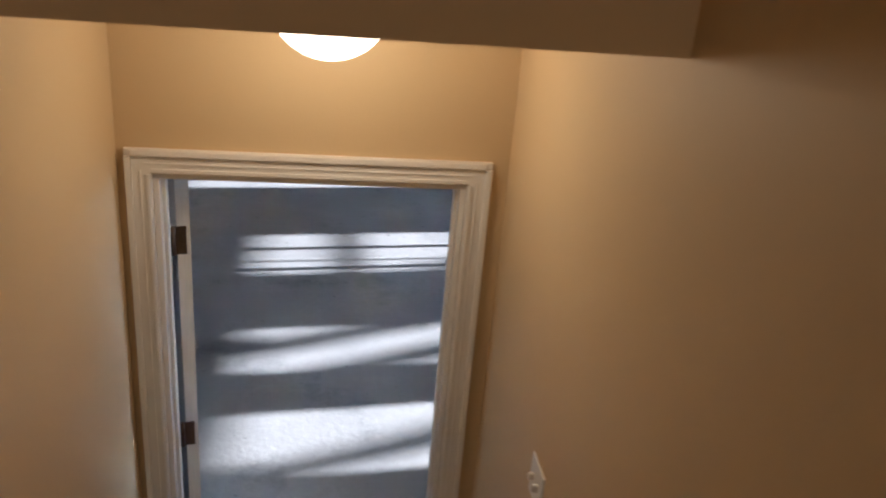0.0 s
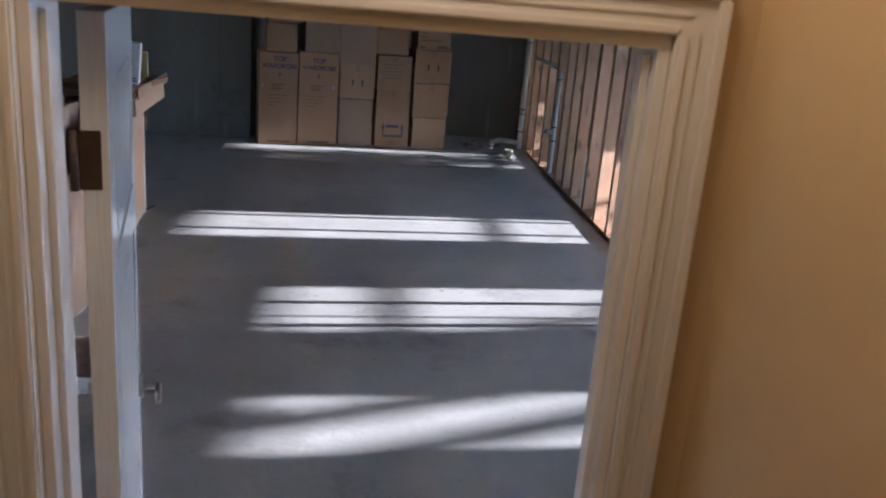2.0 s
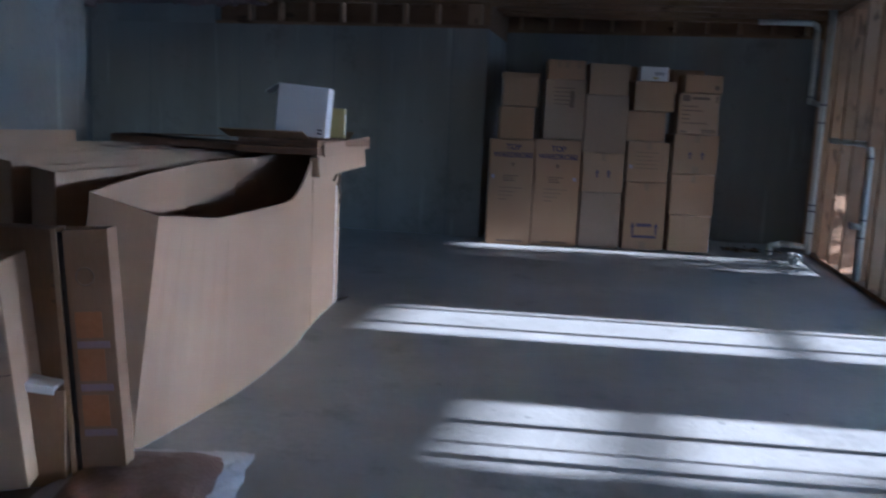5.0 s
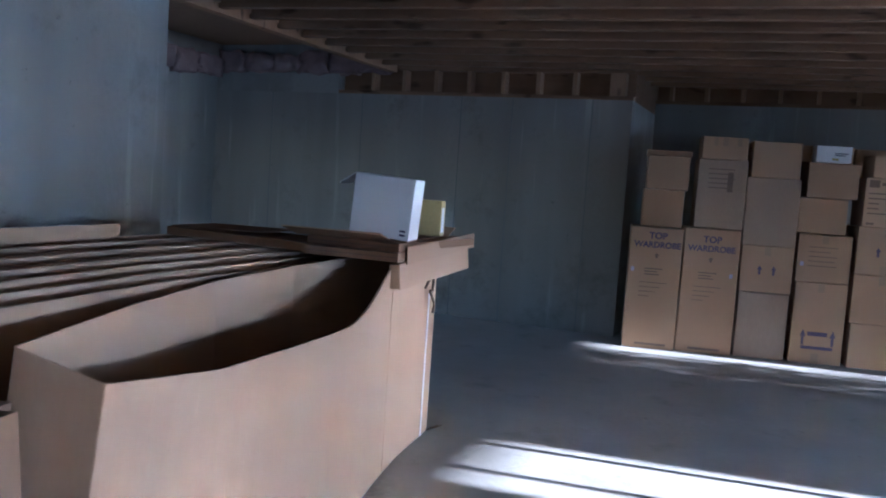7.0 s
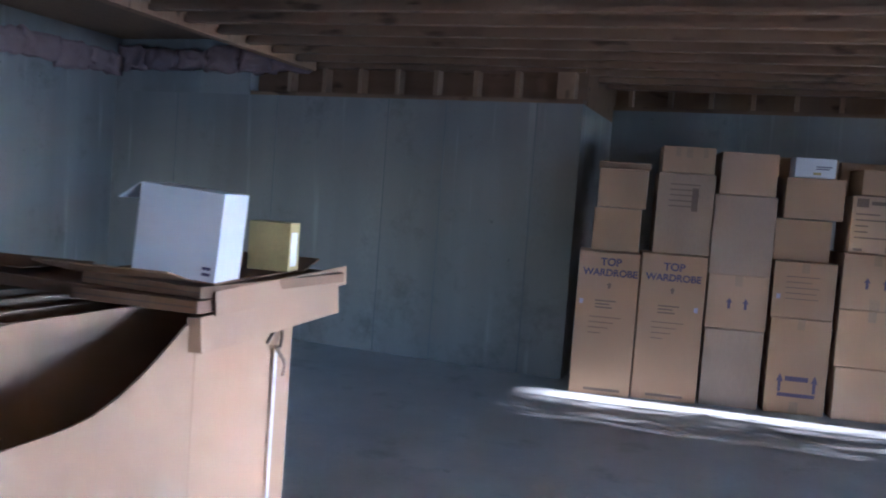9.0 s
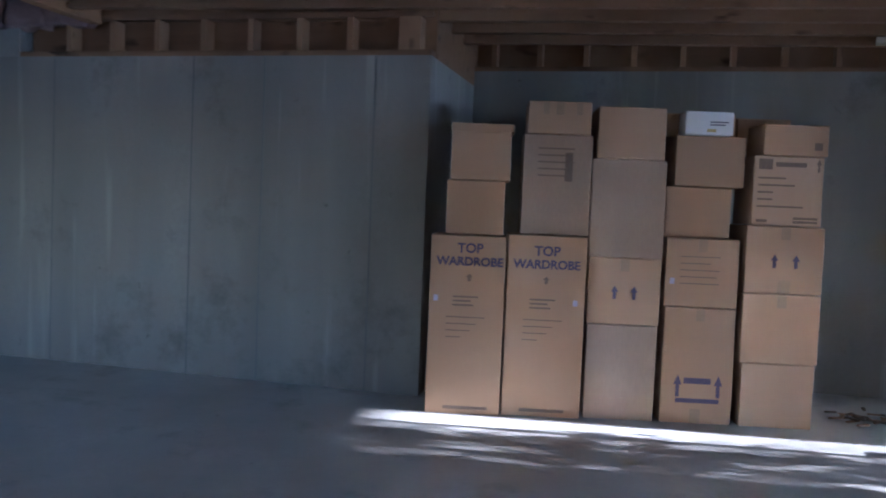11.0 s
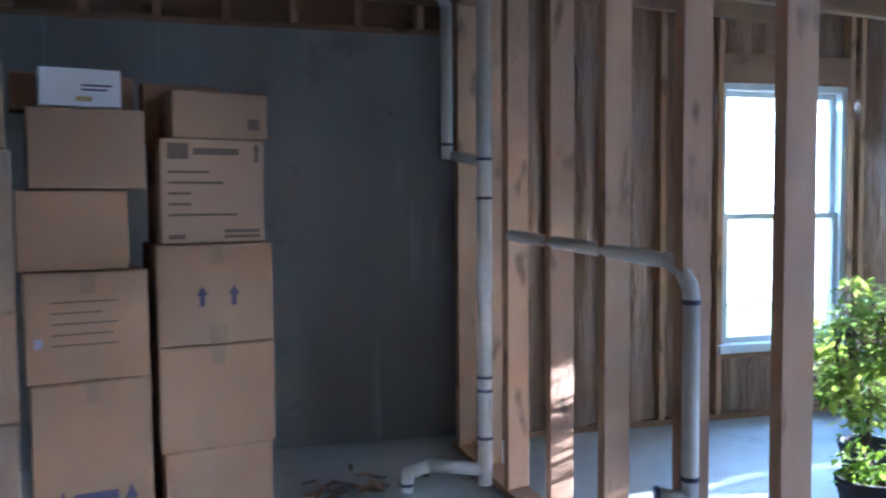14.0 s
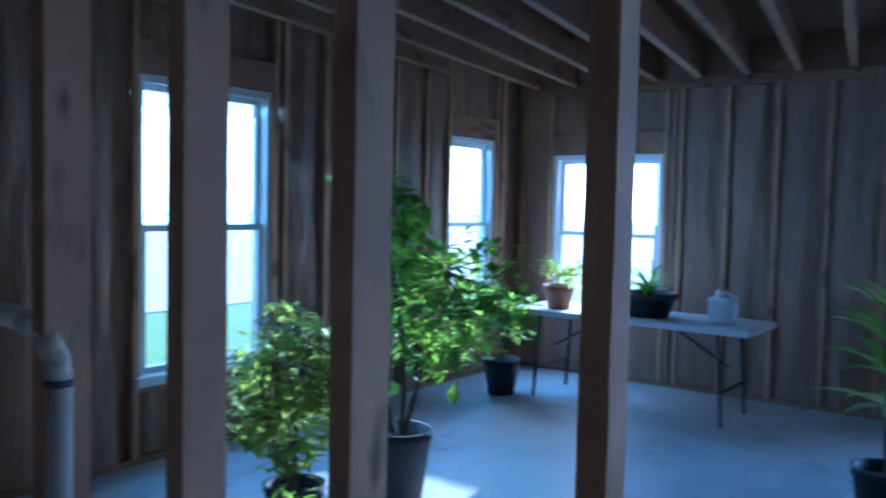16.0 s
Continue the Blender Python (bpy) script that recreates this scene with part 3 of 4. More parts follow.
# ---- stud partition ----
partition = thing("stud_partition", "open partition of bare timber studs on a floor plate", "stud wall")
STUDS = [5.33, 5.375, 5.53, 5.94, 6.38, 6.86, 7.30, 7.75, 8.22, 8.70, 9.28, 9.71, 10.13, 10.62, 11.16, 11.68, 12.22, 12.62, 13.06]
part("bottom_plate", boxes((WX0 - 0.004, 5.33, 0, WX1 + 0.004, Y_N, 0.04), bevel=0.002), LUMBER, partition)
for y in STUDS:
    part("stud", bx(bmesh.new(), -0.066, -0.02, 0.04, 0.066, 0.02, Z_J - 0.04, 0.003, pose((WX0 + WX1) / 2, y + 0.02, 0, 0, 0, 14)), LUMBER, partition)
part("top_plate", boxes((WX0, 5.33, Z_J - 0.04, WX1, Y_N, Z_J)), LUMBER, partition)
part("bottom_plate", boxes((WX1 + 0.006, 5.33, 0, 4.2, 5.42, 0.04), bevel=0.002), LUMBER_X, partition)

# ---- pipes ----


def pipe_run(root, points, r, name="pipe", bands=()):
    bm = bmesh.new()
    for a, b in zip(points, points[1:]):
        tube(bm, a, b, r, n=16)
    for p in points[1:-1]:
        bmesh.ops.create_uvsphere(bm, u_segments=16, v_segments=10, radius=r * 1.02, matrix=Matrix.Translation(p))
    ob = part(name, bm, PVC, root, "", True)
    for p, d in bands:
        q = Vector(p)
        v = Vector(d).normalized() * 0.008
        part("primer_band", tube(bmesh.new(), q - v, q + v, r * 1.12, n=16), BAND, ob)
    return ob


drain = thing("drain_pipe", "white plastic drain stack with a side arm through the studs", "pipe")
XP = 2.6
pipe_run(drain, [(XP, 12.3, 0.05), (XP, 12.3, 2.8)], 0.038, bands=[((XP, 12.3, z), (0, 0, 1)) for z in (0.3, 0.55, 0.62, 1.55, 1.75)])
pipe_run(drain, [(XP, 12.3, 0.13), (2.33, 12.42, 0.14), (2.22, 12.45, 0.1), (2.21, 12.45, 0.0)], 0.034, bands=[((2.21, 12.45, 0.04), (0, 0, 1))])
pipe_run(drain, [(XP, 12.34, 1.74), (XP, 12.85, 1.80)], 0.03)
pipe_run(drain, [(XP - 0.04, 12.83, 1.78), (XP - 0.04, 12.83, 2.64), (XP - 0.06, 12.83, 2.69), (XP - 0.11, 12.83, 2.71), (XP - 0.7, 12.83, 2.715)], 0.032, bands=[((XP - 0.04, 12.83, 1.86), (0, 0, 1))])
arm = thing("vent_pipe", "white plastic pipe with a rounded elbow and a tee", "pipe")
XA = 2.712
pipe_run(arm, [(XA, 12.2, 1.36), (XA, 10.72, 1.325), (XA, 10.64, 1.30), (XA, 10.59, 1.25), (XA, 10.58, 1.2), (XA, 10.58, 0.02)], 0.028,
         bands=[((XA, 10.58, z), (0, 0, 1)) for z in (1.2, 0.62, 0.45)])
pipe_run(arm, [(XA, 10.58, 0.55), (XA - 0.1, 10.62, 0.56)], 0.028, bands=[((XA - 0.098, 10.62, 0.56), (-0.1, 0.04, 0))])

stub = thing("pipe_stub", "short white plastic pipe stub standing in the floor", "pipe", pose(2.36, 11.72, 0))
part("collar", lathe(bmesh.new(), [(0.048, 0), (0.048, 0.05), (0.058, 0.05), (0.058, 0.115), (0.049, 0.115), (0.043, 0.04)]), PVC, stub, "", True)

# ---- moving boxes, row against the recess ----
ROW = pose(-1.03, 11.55, 0, 0, 0, 11.3)


def bars(root, m, x0, z1, widths, h=0.012, gap=0.02, material=INK_DARK):
    """Lines of unreadable print on a front face."""
    for i, w in enumerate(widths):
        z = z1 - i * gap
        part("print_line", boxes((x0, -0.0022, z - h, x0 + w, -0.0008, z)), material, root)


def arrow(root, x, z, h=0.09, w=0.05, material=INK):
    bm = bmesh.new()
    v = [bm.verts.new((x + a * w, -0.0022, z + b * h)) for a, b in ((-0.22, 0), (0.22, 0), (0.22, 0.55), (0.5, 0.55), (0, 1), (-0.5, 0.55), (-0.22, 0.55))]
    f = bm.faces.new(v)
    ext = bmesh.ops.extrude_face_region(bm, geom=[f])
    bmesh.ops.translate(bm, vec=(0, 0.0014, 0), verts=[e for e in ext["geom"] if isinstance(e, bmesh.types.BMVert)])
    part("print_arrow", bm, material, root)


def lettering(root, text, x, z, size):
    cu = bpy.data.curves.new("lettering", "FONT")
    cu.body, cu.size, cu.extrude, cu.align_x = text, size, 0.0006, "CENTER"
    cu.offset = 0.0026
    cu.materials.append(INK)
    ob = new("lettering", cu)
    ob.parent = root
    ob.matrix_basis = pose(x, -0.0016, z + 0.03, 90, 0, 0)
    return ob


def moving_box(s0, s1, z0, z1, depth=0.45, back=0.0, material=CARD, label="closed brown cardboard moving box in a stack", name="moving_box", tape=True):
    w, h = s1 - s0, z1 - z0
    root = thing(name, label, "box", ROW @ pose(s0, back, z0), "stacked moving boxes")
    bm = bx(bmesh.new(), 0.002, 0, 0.001, w - 0.002, depth, h - 0.006, bevel=0.005)
    for v in bm.verts:
        k = math.sin(math.pi * min(max(v.co.z / h, 0), 1))
        v.co.y += 0.002 * k
    part("carton", bm, material, root)
    for a, b in ((0.003, depth / 2 - 0.002), (depth / 2 + 0.002, depth - 0.003)):
        part("flap", boxes((0.003, a, h - 0.006, w - 0.003, b, h - 0.001)), material, root)
    if tape:
        part("tape", boxes((w * 0.44, -0.0018, h - 0.09, w * 0.56, -0.0004, h - 0.004)), TAPE, root, "brown packing tape")
    return root


W = [moving_box(0.0, 0.505, 0, 1.205, 0.5, 0, CARD, "tall brown wardrobe carton with blue lettering", "wardrobe_box", False),
     moving_box(0.515, 1.045, 0, 1.225, 0.5, 0.03, CARD, "tall brown wardrobe carton with blue lettering", "wardrobe_box", False)]
for k, w in enumerate(W):
    lettering(w, "TOP", 0.265, 1.062, 0.088)
    lettering(w, "WARDROBE", 0.265, 0.975, 0.08)
    arrow(w, 0.265, 0.9, 0.05, 0.05, INK_DARK)
    bars(w, None, 0.16, 0.80, (0.17, 0.12, 0.14), 0.012, 0.028)
    bars(w, None, 0.12, 0.66, (0.26, 0.2, 0.16, 0.1), 0.007, 0.045)
    bars(w, None, 0.12, 0.055, (0.3,), 0.022, 0.02)
    part("sticker", boxes((0.03 + 0.42 * k, -0.0022, 0.76, 0.06 + 0.42 * k, -0.0008, 0.8)), LILAC, w, "small lilac sticker")
moving_box(0.09, 0.48, 1.212, 1.575, 0.4, 0.03, CARD, tape=False)
moving_box(0.11, 0.51, 1.578, 1.905, 0.4, 0.03, CARD, tape=False)
moving_box(0.1, 0.53, 1.908, 1.965, 0.3, 0.12, CARD, tape=False)
b = moving_box(0.59, 1.05, 1.232, 1.9, 0.42, 0.05, CARD_GREY, "greyish cardboard box with faint print", tape=False)
bars(b, None, 0.1, 0.58, (0.24, 0.22, 0.24, 0.2, 0.22), 0.009, 0.045)
part("print_block", boxes((0.28, -0.0022, 0.36, 0.33, -0.0008, 0.55)), INK_DARK, b)
b = moving_box(0.61, 1.03, 1.903, 2.12, 0.4, 0.04)
for x in (0.1, 0.32):
    part("tape", boxes((x, -0.0018, 0.13, x + 0.04, -0.0004, 0.21)), TAPE, b)
moving_box(1.07, 1.54, 0, 0.645, 0.45, 0.07, CARD_GREY, "greyish cardboard box at the stack's foot", tape=False)
b = moving_box(1.06, 1.545, 0.65, 1.098, 0.45, 0.06, CARD, "brown cardboard box printed with two blue arrows")
arrow(b, 0.18, 0.17)
arrow(b, 0.31, 0.17)
moving_box(1.05, 1.545, 1.1, 1.752, 0.45, 0.05, CARD_GREY, "tall greyish cardboard box", tape=False)
moving_box(1.08, 1.525, 1.755, 2.1, 0.45, 0.05, CARD, tape=False)
b = moving_box(1.585, 2.06, 0, 0.785, 0.45, 0.08, CARD, "brown cardboard box with arrows and blue print")
arrow(b, 0.11, 0.18, 0.15, 0.055)
arrow(b, 0.38, 0.18, 0.15, 0.055)
part("print_block", boxes((0.15, -0.0022, 0.27, 0.33, -0.0008, 0.31)), INK, b)
bars(b, None, 0.1, 0.17, (0.29,), 0.03, 0.02, INK)
part("tape", boxes((0.2, -0.0018, 0.0, 0.27, -0.0004, 0.1)), TAPE, b)
b = moving_box(1.57, 2.055, 0.79, 1.25, 0.45, 0.07, CARD, "brown cardboard box with a faint printed table")
bars(b, None, 0.1, 0.34, (0.26, 0.2, 0.26, 0.24, 0.26), 0.008, 0.045)
part("sticker", boxes((0.035, -0.0022, 0.15, 0.065, -0.0008, 0.19)), LILAC, b, "small lilac sticker")
moving_box(1.55, 1.985, 1.255, 1.59, 0.4, 0.09, CARD, tape=False)
moving_box(1.6, 2.055, 1.595, 1.93, 0.42, 0.07, CARD, tape=False)
b = moving_box(1.65, 1.965, 1.935, 2.09, 0.2, 0.06, WHITE_CARD, "small white carton with faint print on the stack", "small_carton", False)
bars(b, None, 0.16, 0.09, (0.12, 0.1), 0.008, 0.018, INK)
part("print_block", boxes((0.14, -0.0022, 0.02, 0.2, -0.0008, 0.04)), YELLOW_CARD, b)
moving_box(1.545, 2.045, 1.935, 2.1, 0.2, 0.3, CARD, tape=False)
moving_box(2.11, 2.59, 0, 0.43, 0.45, 0.07, CARD, tape=False)
moving_box(2.09, 2.6, 0.435, 0.9, 0.45, 0.06, CARD)
b = moving_box(2.09, 2.6, 0.905, 1.352, 0.45, 0.06, CARD, "brown cardboard box printed with two blue arrows")
arrow(b, 0.19, 0.17)
arrow(b, 0.33, 0.17)
part("tape", boxes((0.22, -0.0018, 0.0, 0.3, -0.0004, 0.09)), TAPE, b)
b = moving_box(2.115, 2.57, 1.356, 1.815, 0.42, 0.07, CARD_PALE, "pale cardboard box with dark printed lines and an arrow", tape=False)
part("print_block", boxes((0.03, -0.0022, 0.37, 0.12, -0.0008, 0.44)), INK_DARK, b)
bars(b, None, 0.14, 0.42, (0.2,), 0.03)
bars(b, None, 0.03, 0.32, (0.18, 0.24, 0.1, 0.1, 0.3), 0.012, 0.047)
bars(b, None, 0.27, 0.06, (0.16, 0.16), 0.016, 0.024)
bars(b, None, 0.03, 0.04, (0.07,), 0.02)
arrow(b, 0.42, 0.36, 0.09, 0.035, INK_DARK)
b = moving_box(2.17, 2.59, 1.82, 2.025, 0.36, 0.07, CARD, tape=False)
part("print_block", boxes((0.33, -0.0022, 0.04, 0.38, -0.0008, 0.09)), INK_DARK, b)
moving_box(2.1, 2.47, 1.82, 2.1, 0.1, 0.45, CARD, tape=False)

# ---- flattened cartons standing on edge ----


def splayed(bm, y1, reach, dx, dy):
    """Moves the foot of a standing sheet outwards towards its near end."""
    for v in bm.verts:
        if v.co.z < 0.01 and v.co.y < y1:
            w = min(1.0, (y1 - v.co.y) / reach)
            v.co.x += dx * w
            v.co.y += dy * w
    return bm


def standing_carton(front, back, z1, near=True, material=CARD_PALE, label="large flattened cardboard carton standing on edge", lean=0.0):
    root = thing("folded_carton", label, "carton", None, "folded cartons")
    part("front_sheet", splayed(sheet(bmesh.new(), front, 0.0, z1[0]), front[0][1] + 0.7, 0.7, -lean, -0.6 * lean), material, root)
    part("back_sheet", sheet(bmesh.new(), back, 0.0, z1[1]), material, root)
    if near:
        a = z1[0][0] if isinstance(z1[0], list) else z1[0]
        c = z1[1][0] if isinstance(z1[1], list) else z1[1]
        part("end_sheet", splayed(sheet(bmesh.new(), [front[0], back[0]], 0.0, [a, c]), front[0][1] + 0.7, 0.7, -lean, -0.6 * lean), material, root)
    return root


line = [p.xy[:] for p in smooth_line([(-1.17, 4.88, 0), (-1.20, 5.4, 0), (-1.23, 6.0, 0), (-1.29, 6.5, 0), (-1.37, 6.9, 0), (-1.44, 7.3, 0), (-1.50, 7.8, 0)], 5)]


def front_top(y):
    if y < 5.4:
        return 0.92 - 0.06 * (y - 4.88) / 0.52
    if y < 6.35:
        return 0.86
    return min(1.07, 0.86 + 0.21 * ((y - 6.35) / 0.6) ** 1.4)


tops = [front_top(p[1]) for p in line]
back = [(-1.40, 4.8), (-1.58, 5.4), (-1.70, 6.0), (-1.72, 6.6), (-1.66, 7.2), (-1.56, 7.82)]
open_carton = standing_carton(line, back, (tops, [1.0, 1.02, 1.04, 1.06, 1.08, 1.09]), True, CARD_PALE, "large open cardboard carton with a bulging front sheet", 0.085)
part("end_panel", sheet(bmesh.new(), [(-1.50, 7.8), (-1.72, 7.88)], 0.0, 1.08), CARD_PALE, open_carton)
part("side_flap", sheet(bmesh.new(), [(p[0] + 0.0047, p[1] + 0.0008) for p in line if p[1] > 6.93], 0.012, 1.05, 0.002), CARD_PALE, open_carton)
bm = bmesh.new()
loop = smooth_line([(-1.44, 7.52, 0.9), (-1.43, 7.56, 0.95), (-1.435, 7.62, 0.94), (-1.435, 7.61, 0.87), (-1.43, 7.57, 0.88), (-1.44, 7.66, 0.8), (-1.45, 7.67, 0.74)], 5)
for a, b in zip(loop, loop[1:]):
    tube(bm, a, b, 0.008, n=6)
part("torn_tape", bm, INK_DARK, open_carton, "dark curled strip of torn tape")
part("tape", sheet(bmesh.new(), [(-1.4515, 7.6), (-1.4545, 7.625)], 0.02, 0.86, 0.002), PAPER, open_carton, "long strip of packing tape")
bm = bmesh.new()
for k in range(5):
    tube(bm, (-1.49, 7.8, 0.004), (-1.46 + 0.01 * k, 7.74 + 0.03 * k, 0.03 + 0.008 * (k % 2)), 0.006, 0.003, 6)
part("torn_corner", bm, INK_DARK, open_carton)
for i, (x0, x1, y0, z) in enumerate(((-1.66, -1.78, 4.95, 1.05), (-1.9, -2.02, 5.0, 1.08), (-2.12, -2.22, 5.1, 1.09), (-2.32, -2.42, 5.2, 1.1), (-2.52, -2.6, 5.3, 1.1))):
    f = [(x0, y0), (x0 - 0.1, y0 + 0.9), (x0 - 0.12, 6.9), (x0 - 0.04, 7.75)]
    g = [(x1, y0 + 0.02), (x1 - 0.09, y0 + 0.9), (x1 - 0.1, 6.9), (x1 - 0.04, 7.7)]
    standing_carton(f, g, (z, z + 0.015), True, CARD_PALE)
part("flap", sheet(bmesh.new(), [(-2.62, 5.6), (-2.7, 6.5)], 0.85, 1.18), CARD_PALE, standing_carton([(-2.66, 5.4), (-2.8, 7.6)], [(-2.74, 5.4), (-2.87, 7.6)], (1.1, 1.1)))

# narrow taped carton and printed box in front
narrow = thing("narrow_carton", "narrow upright carton with a dark seam and orange print", "carton", pose(-1.27, 4.5, 0, 0, -4, 14))
part("carton", boxes((0.04, 0, 0, 0.19, 0.09, 0.9), bevel=0.004), CARD_SHADE_DARK, narrow)
part("side_board", boxes((0.0, 0.004, 0, 0.018, 0.09, 0.905), bevel=0.002), CARD, narrow, "paler loose side board")
# Near-black filler stands in for the shade between the two boards
part("seam", boxes((0.019, 0.012, 0.0, 0.039, 0.08, 0.89)), GAP_SHADE, narrow, "dark filler, shade put into the open seam")
for z, h in ((0.22, 0.11), (0.38, 0.11), (0.53, 0.09)):
    part("label_patch", boxes((0.06, -0.0018, z, 0.15, -0.0004, z + h)), ORANGE, narrow, "faded orange print")
    part("print_line", boxes((0.06, -0.0018, z - 0.035, 0.17, -0.0004, z - 0.012)), LILAC_DULL, narrow, "dull violet print")
bm = bmesh.new()
for k in range(20):
    a0, a1 = math.tau * k / 20, math.tau * (k + 1) / 20
    tube(bm, (0.105 + 0.03 * math.cos(a0), -0.0008, 0.74 + 0.03 * math.sin(a0)), (0.105 + 0.03 * math.cos(a1), -0.0008, 0.74 + 0.03 * math.sin(a1)), 0.0022, n=5)
part("round_stamp", bm, INK_DARK, narrow, "faint round stamp")
# Stands behind the printed box; its brown holds that shade
wide = thing("upright_carton", "upright carton, shade put into its brown, with small dark marks", "carton", pose(-1.72, 4.56, 0, 0, 0, 10))
part("carton", boxes((0, 0, 0, 0.42, 0.1, 0.88), bevel=0.004), CARD_SHADE_DARK, wide)
for k in range(4):
    part("print_mark", boxes((0.3, -0.0018, 0.62 + 0.055 * k, 0.34 - 0.006 * k, -0.0004, 0.63 + 0.055 * k)), INK_DARK, wide)
small = thing("low_box", "low brown cardboard box wedged between cartons", "box", pose(-1.47, 4.44, 0, 0, 0, 14))
part("carton", boxes((0, 0, 0, 0.19, 0.09, 0.35), bevel=0.004), CARD_SHADE_DARK, small)
paper = thing("paper_pad", "bluish white paper pad lying on a low box", "paper", pose(-1.46, 4.43, 0.352, 0, 6, 14))
part("pad", boxes((0, 0, 0, 0.15, 0.09, 0.03), bevel=0.002), WHITE_CARD, paper)
part("top_sheet", bx(bmesh.new(), 0.01, -0.01, 0, 0.14, 0.09, 0.003, 0.001, pose(0, 0, 0.032, 4, 8, 6)), WHITE_CARD, paper)
printed = thing("printed_box", "pale cardboard box with violet stamps and a taped seam", "box", pose(-1.74, 4.2, 0, 0, -6, 22))
part("carton", boxes((0, 0, 0, 0.44, 0.32, 0.76), bevel=0.005), CARD_PALE, printed)
part("seam", bx(bmesh.new(), 0.002, -0.002, 0, 0.438, 0.0, 0.004, 0, pose(0, 0, 0.36, 0, -4, 0)), INK_DARK, printed)
for i, h in enumerate((0.2, 0.17, 0.19)):
    part("print_line", boxes((0.3 + i * 0.035, -0.0022, 0.47, 0.318 + i * 0.035, -0.0006, 0.47 + h)), LILAC_DULL, printed)
part("label_patch", boxes((0.2, -0.0022, 0.5, 0.28, -0.0006, 0.62)), PAPER, printed, "pale torn label")
part("tape", boxes((0.26, -0.0024, 0.37, 0.33, -0.0008, 0.46)), TAPE, printed)

# flattened boxes on top with two small cartons
slab = thing("flat_box_stack", "flattened cardboard boxes lying across the standing cartons", "cardboard")
# The ends' shade is put into the brown; the hanging flaps stay pale
for i, (x0, y0, x1, y1, z, th, rz) in enumerate(((-0.27, -0.52, 0.25, 0.48, 1.092, 0.045, 4), (-0.25, -0.46, 0.29, 0.50, 1.139, 0.042, -2), (-0.3, -0.44, 0.22, 0.22, 1.183, 0.008, 8))):
    bm = bmesh.new()
    bx(bm, x0, y0, 0, x1, y1, th, 0.004, pose(-1.62, 7.42, z, 0, 0, rz))
    flat = part("flat_box", bm, CARD_SHADE_DARK, slab)
    bm = bmesh.new()
    bx(bm, x0 + 0.01, y0 - 0.001, th * 0.45, x1 - 0.01, y1 + 0.001, th * 0.55, 0, pose(-1.62, 7.42, z, 0, 0, rz))
    if th > 0.02:
        part("fold_gap", bm, INK_DARK, flat)
bm = bmesh.new()
bx(bm, 0.0, -0.5, -0.125, 0.005, 0.53, 0.0, 0.001, pose(-1.352, 7.43, 1.098, 2, -4, 2))
bx(bm, -0.05, -0.5, -0.12, -0.001, -0.496, 0.0, 0.001, pose(-1.352, 7.43, 1.098, 2, -4, 2))
part("hanging_flap", bm, CARD_PALE, slab)
bm = bmesh.new()
bx(bm, 0.0, -0.43, -0.085, 0.005, 0.55, 0.0, 0.001, pose(-1.336, 7.43, 1.182, 2.5, -2, 1))
part("hanging_flap", bm, CARD_PALE, slab)
for sy in (-1, 1):
    bm = bmesh.new()
    bx(bm, -0.28, -0.1, 0, 0.24, 0.1, 0.006, 0.001, pose(-1.65, 7.42 + sy * (0.52 if sy < 0 else 0.33), 1.205, 14 * sy, 0, 8))
    part("raised_flap", bm, CARD, slab)
long_flat = thing("long_flat_box", "long flattened carton, shade put into its colour, lying across the standing cartons", "cardboard", pose(-2.72, 6.87, 1.114, 0, 1.2, 3))
# Shade on the long side is put into the carton's colour
part("carton", boxes((0, 0, 0, 0.95, 0.42, 0.046), bevel=0.004), CARD_SHADE_DARK, long_flat)
part("top_flap", bx(bmesh.new(), 0.02, 0.01, 0, 0.6, 0.4, 0.004, 0.001, pose(0, 0, 0.049, 0, -2, 0)), CARD_SHADE_DARK, long_flat)
white = thing("white_carton", "white carton with one open flap standing on flattened boxes", "box", pose(-1.31, 6.97, 1.196, 0, 4, 11))
part("carton", boxes((-0.31, 0, 0, 0, 0.2, 0.305), bevel=0.004), WHITE_CARD, white)
bm = bmesh.new()
bx(bm, -0.1, 0.002, -0.002, 0, 0.19, 0.002, 0.001, pose(-0.31, 0, 0.303, 0, -38, 0))
part("flap", bm, WHITE_CARD, white)
bars(white, None, -0.05, 0.05, (0.03, 0.03), 0.01, 0.02, INK)
yellow = thing("yellow_carton", "small yellow carton on flattened boxes", "box", pose(-1.40, 7.58, 1.193, 0, 0, 12))
part("carton", boxes((-0.18, 0, 0, 0, 0.12, 0.2), bevel=0.003), YELLOW_CARD, yellow)
part("label_patch", boxes((0.0004, 0.015, 0.02, 0.0016, 0.085, 0.16)), WHITE_CARD, yellow, "pale end label")

# crumpled bag on the floor
bag = thing("paper_bag", "crumpled white paper bag with brown print lying on concrete", "bag", pose(-1.03, 4.53, 0, 0, 0, 16))


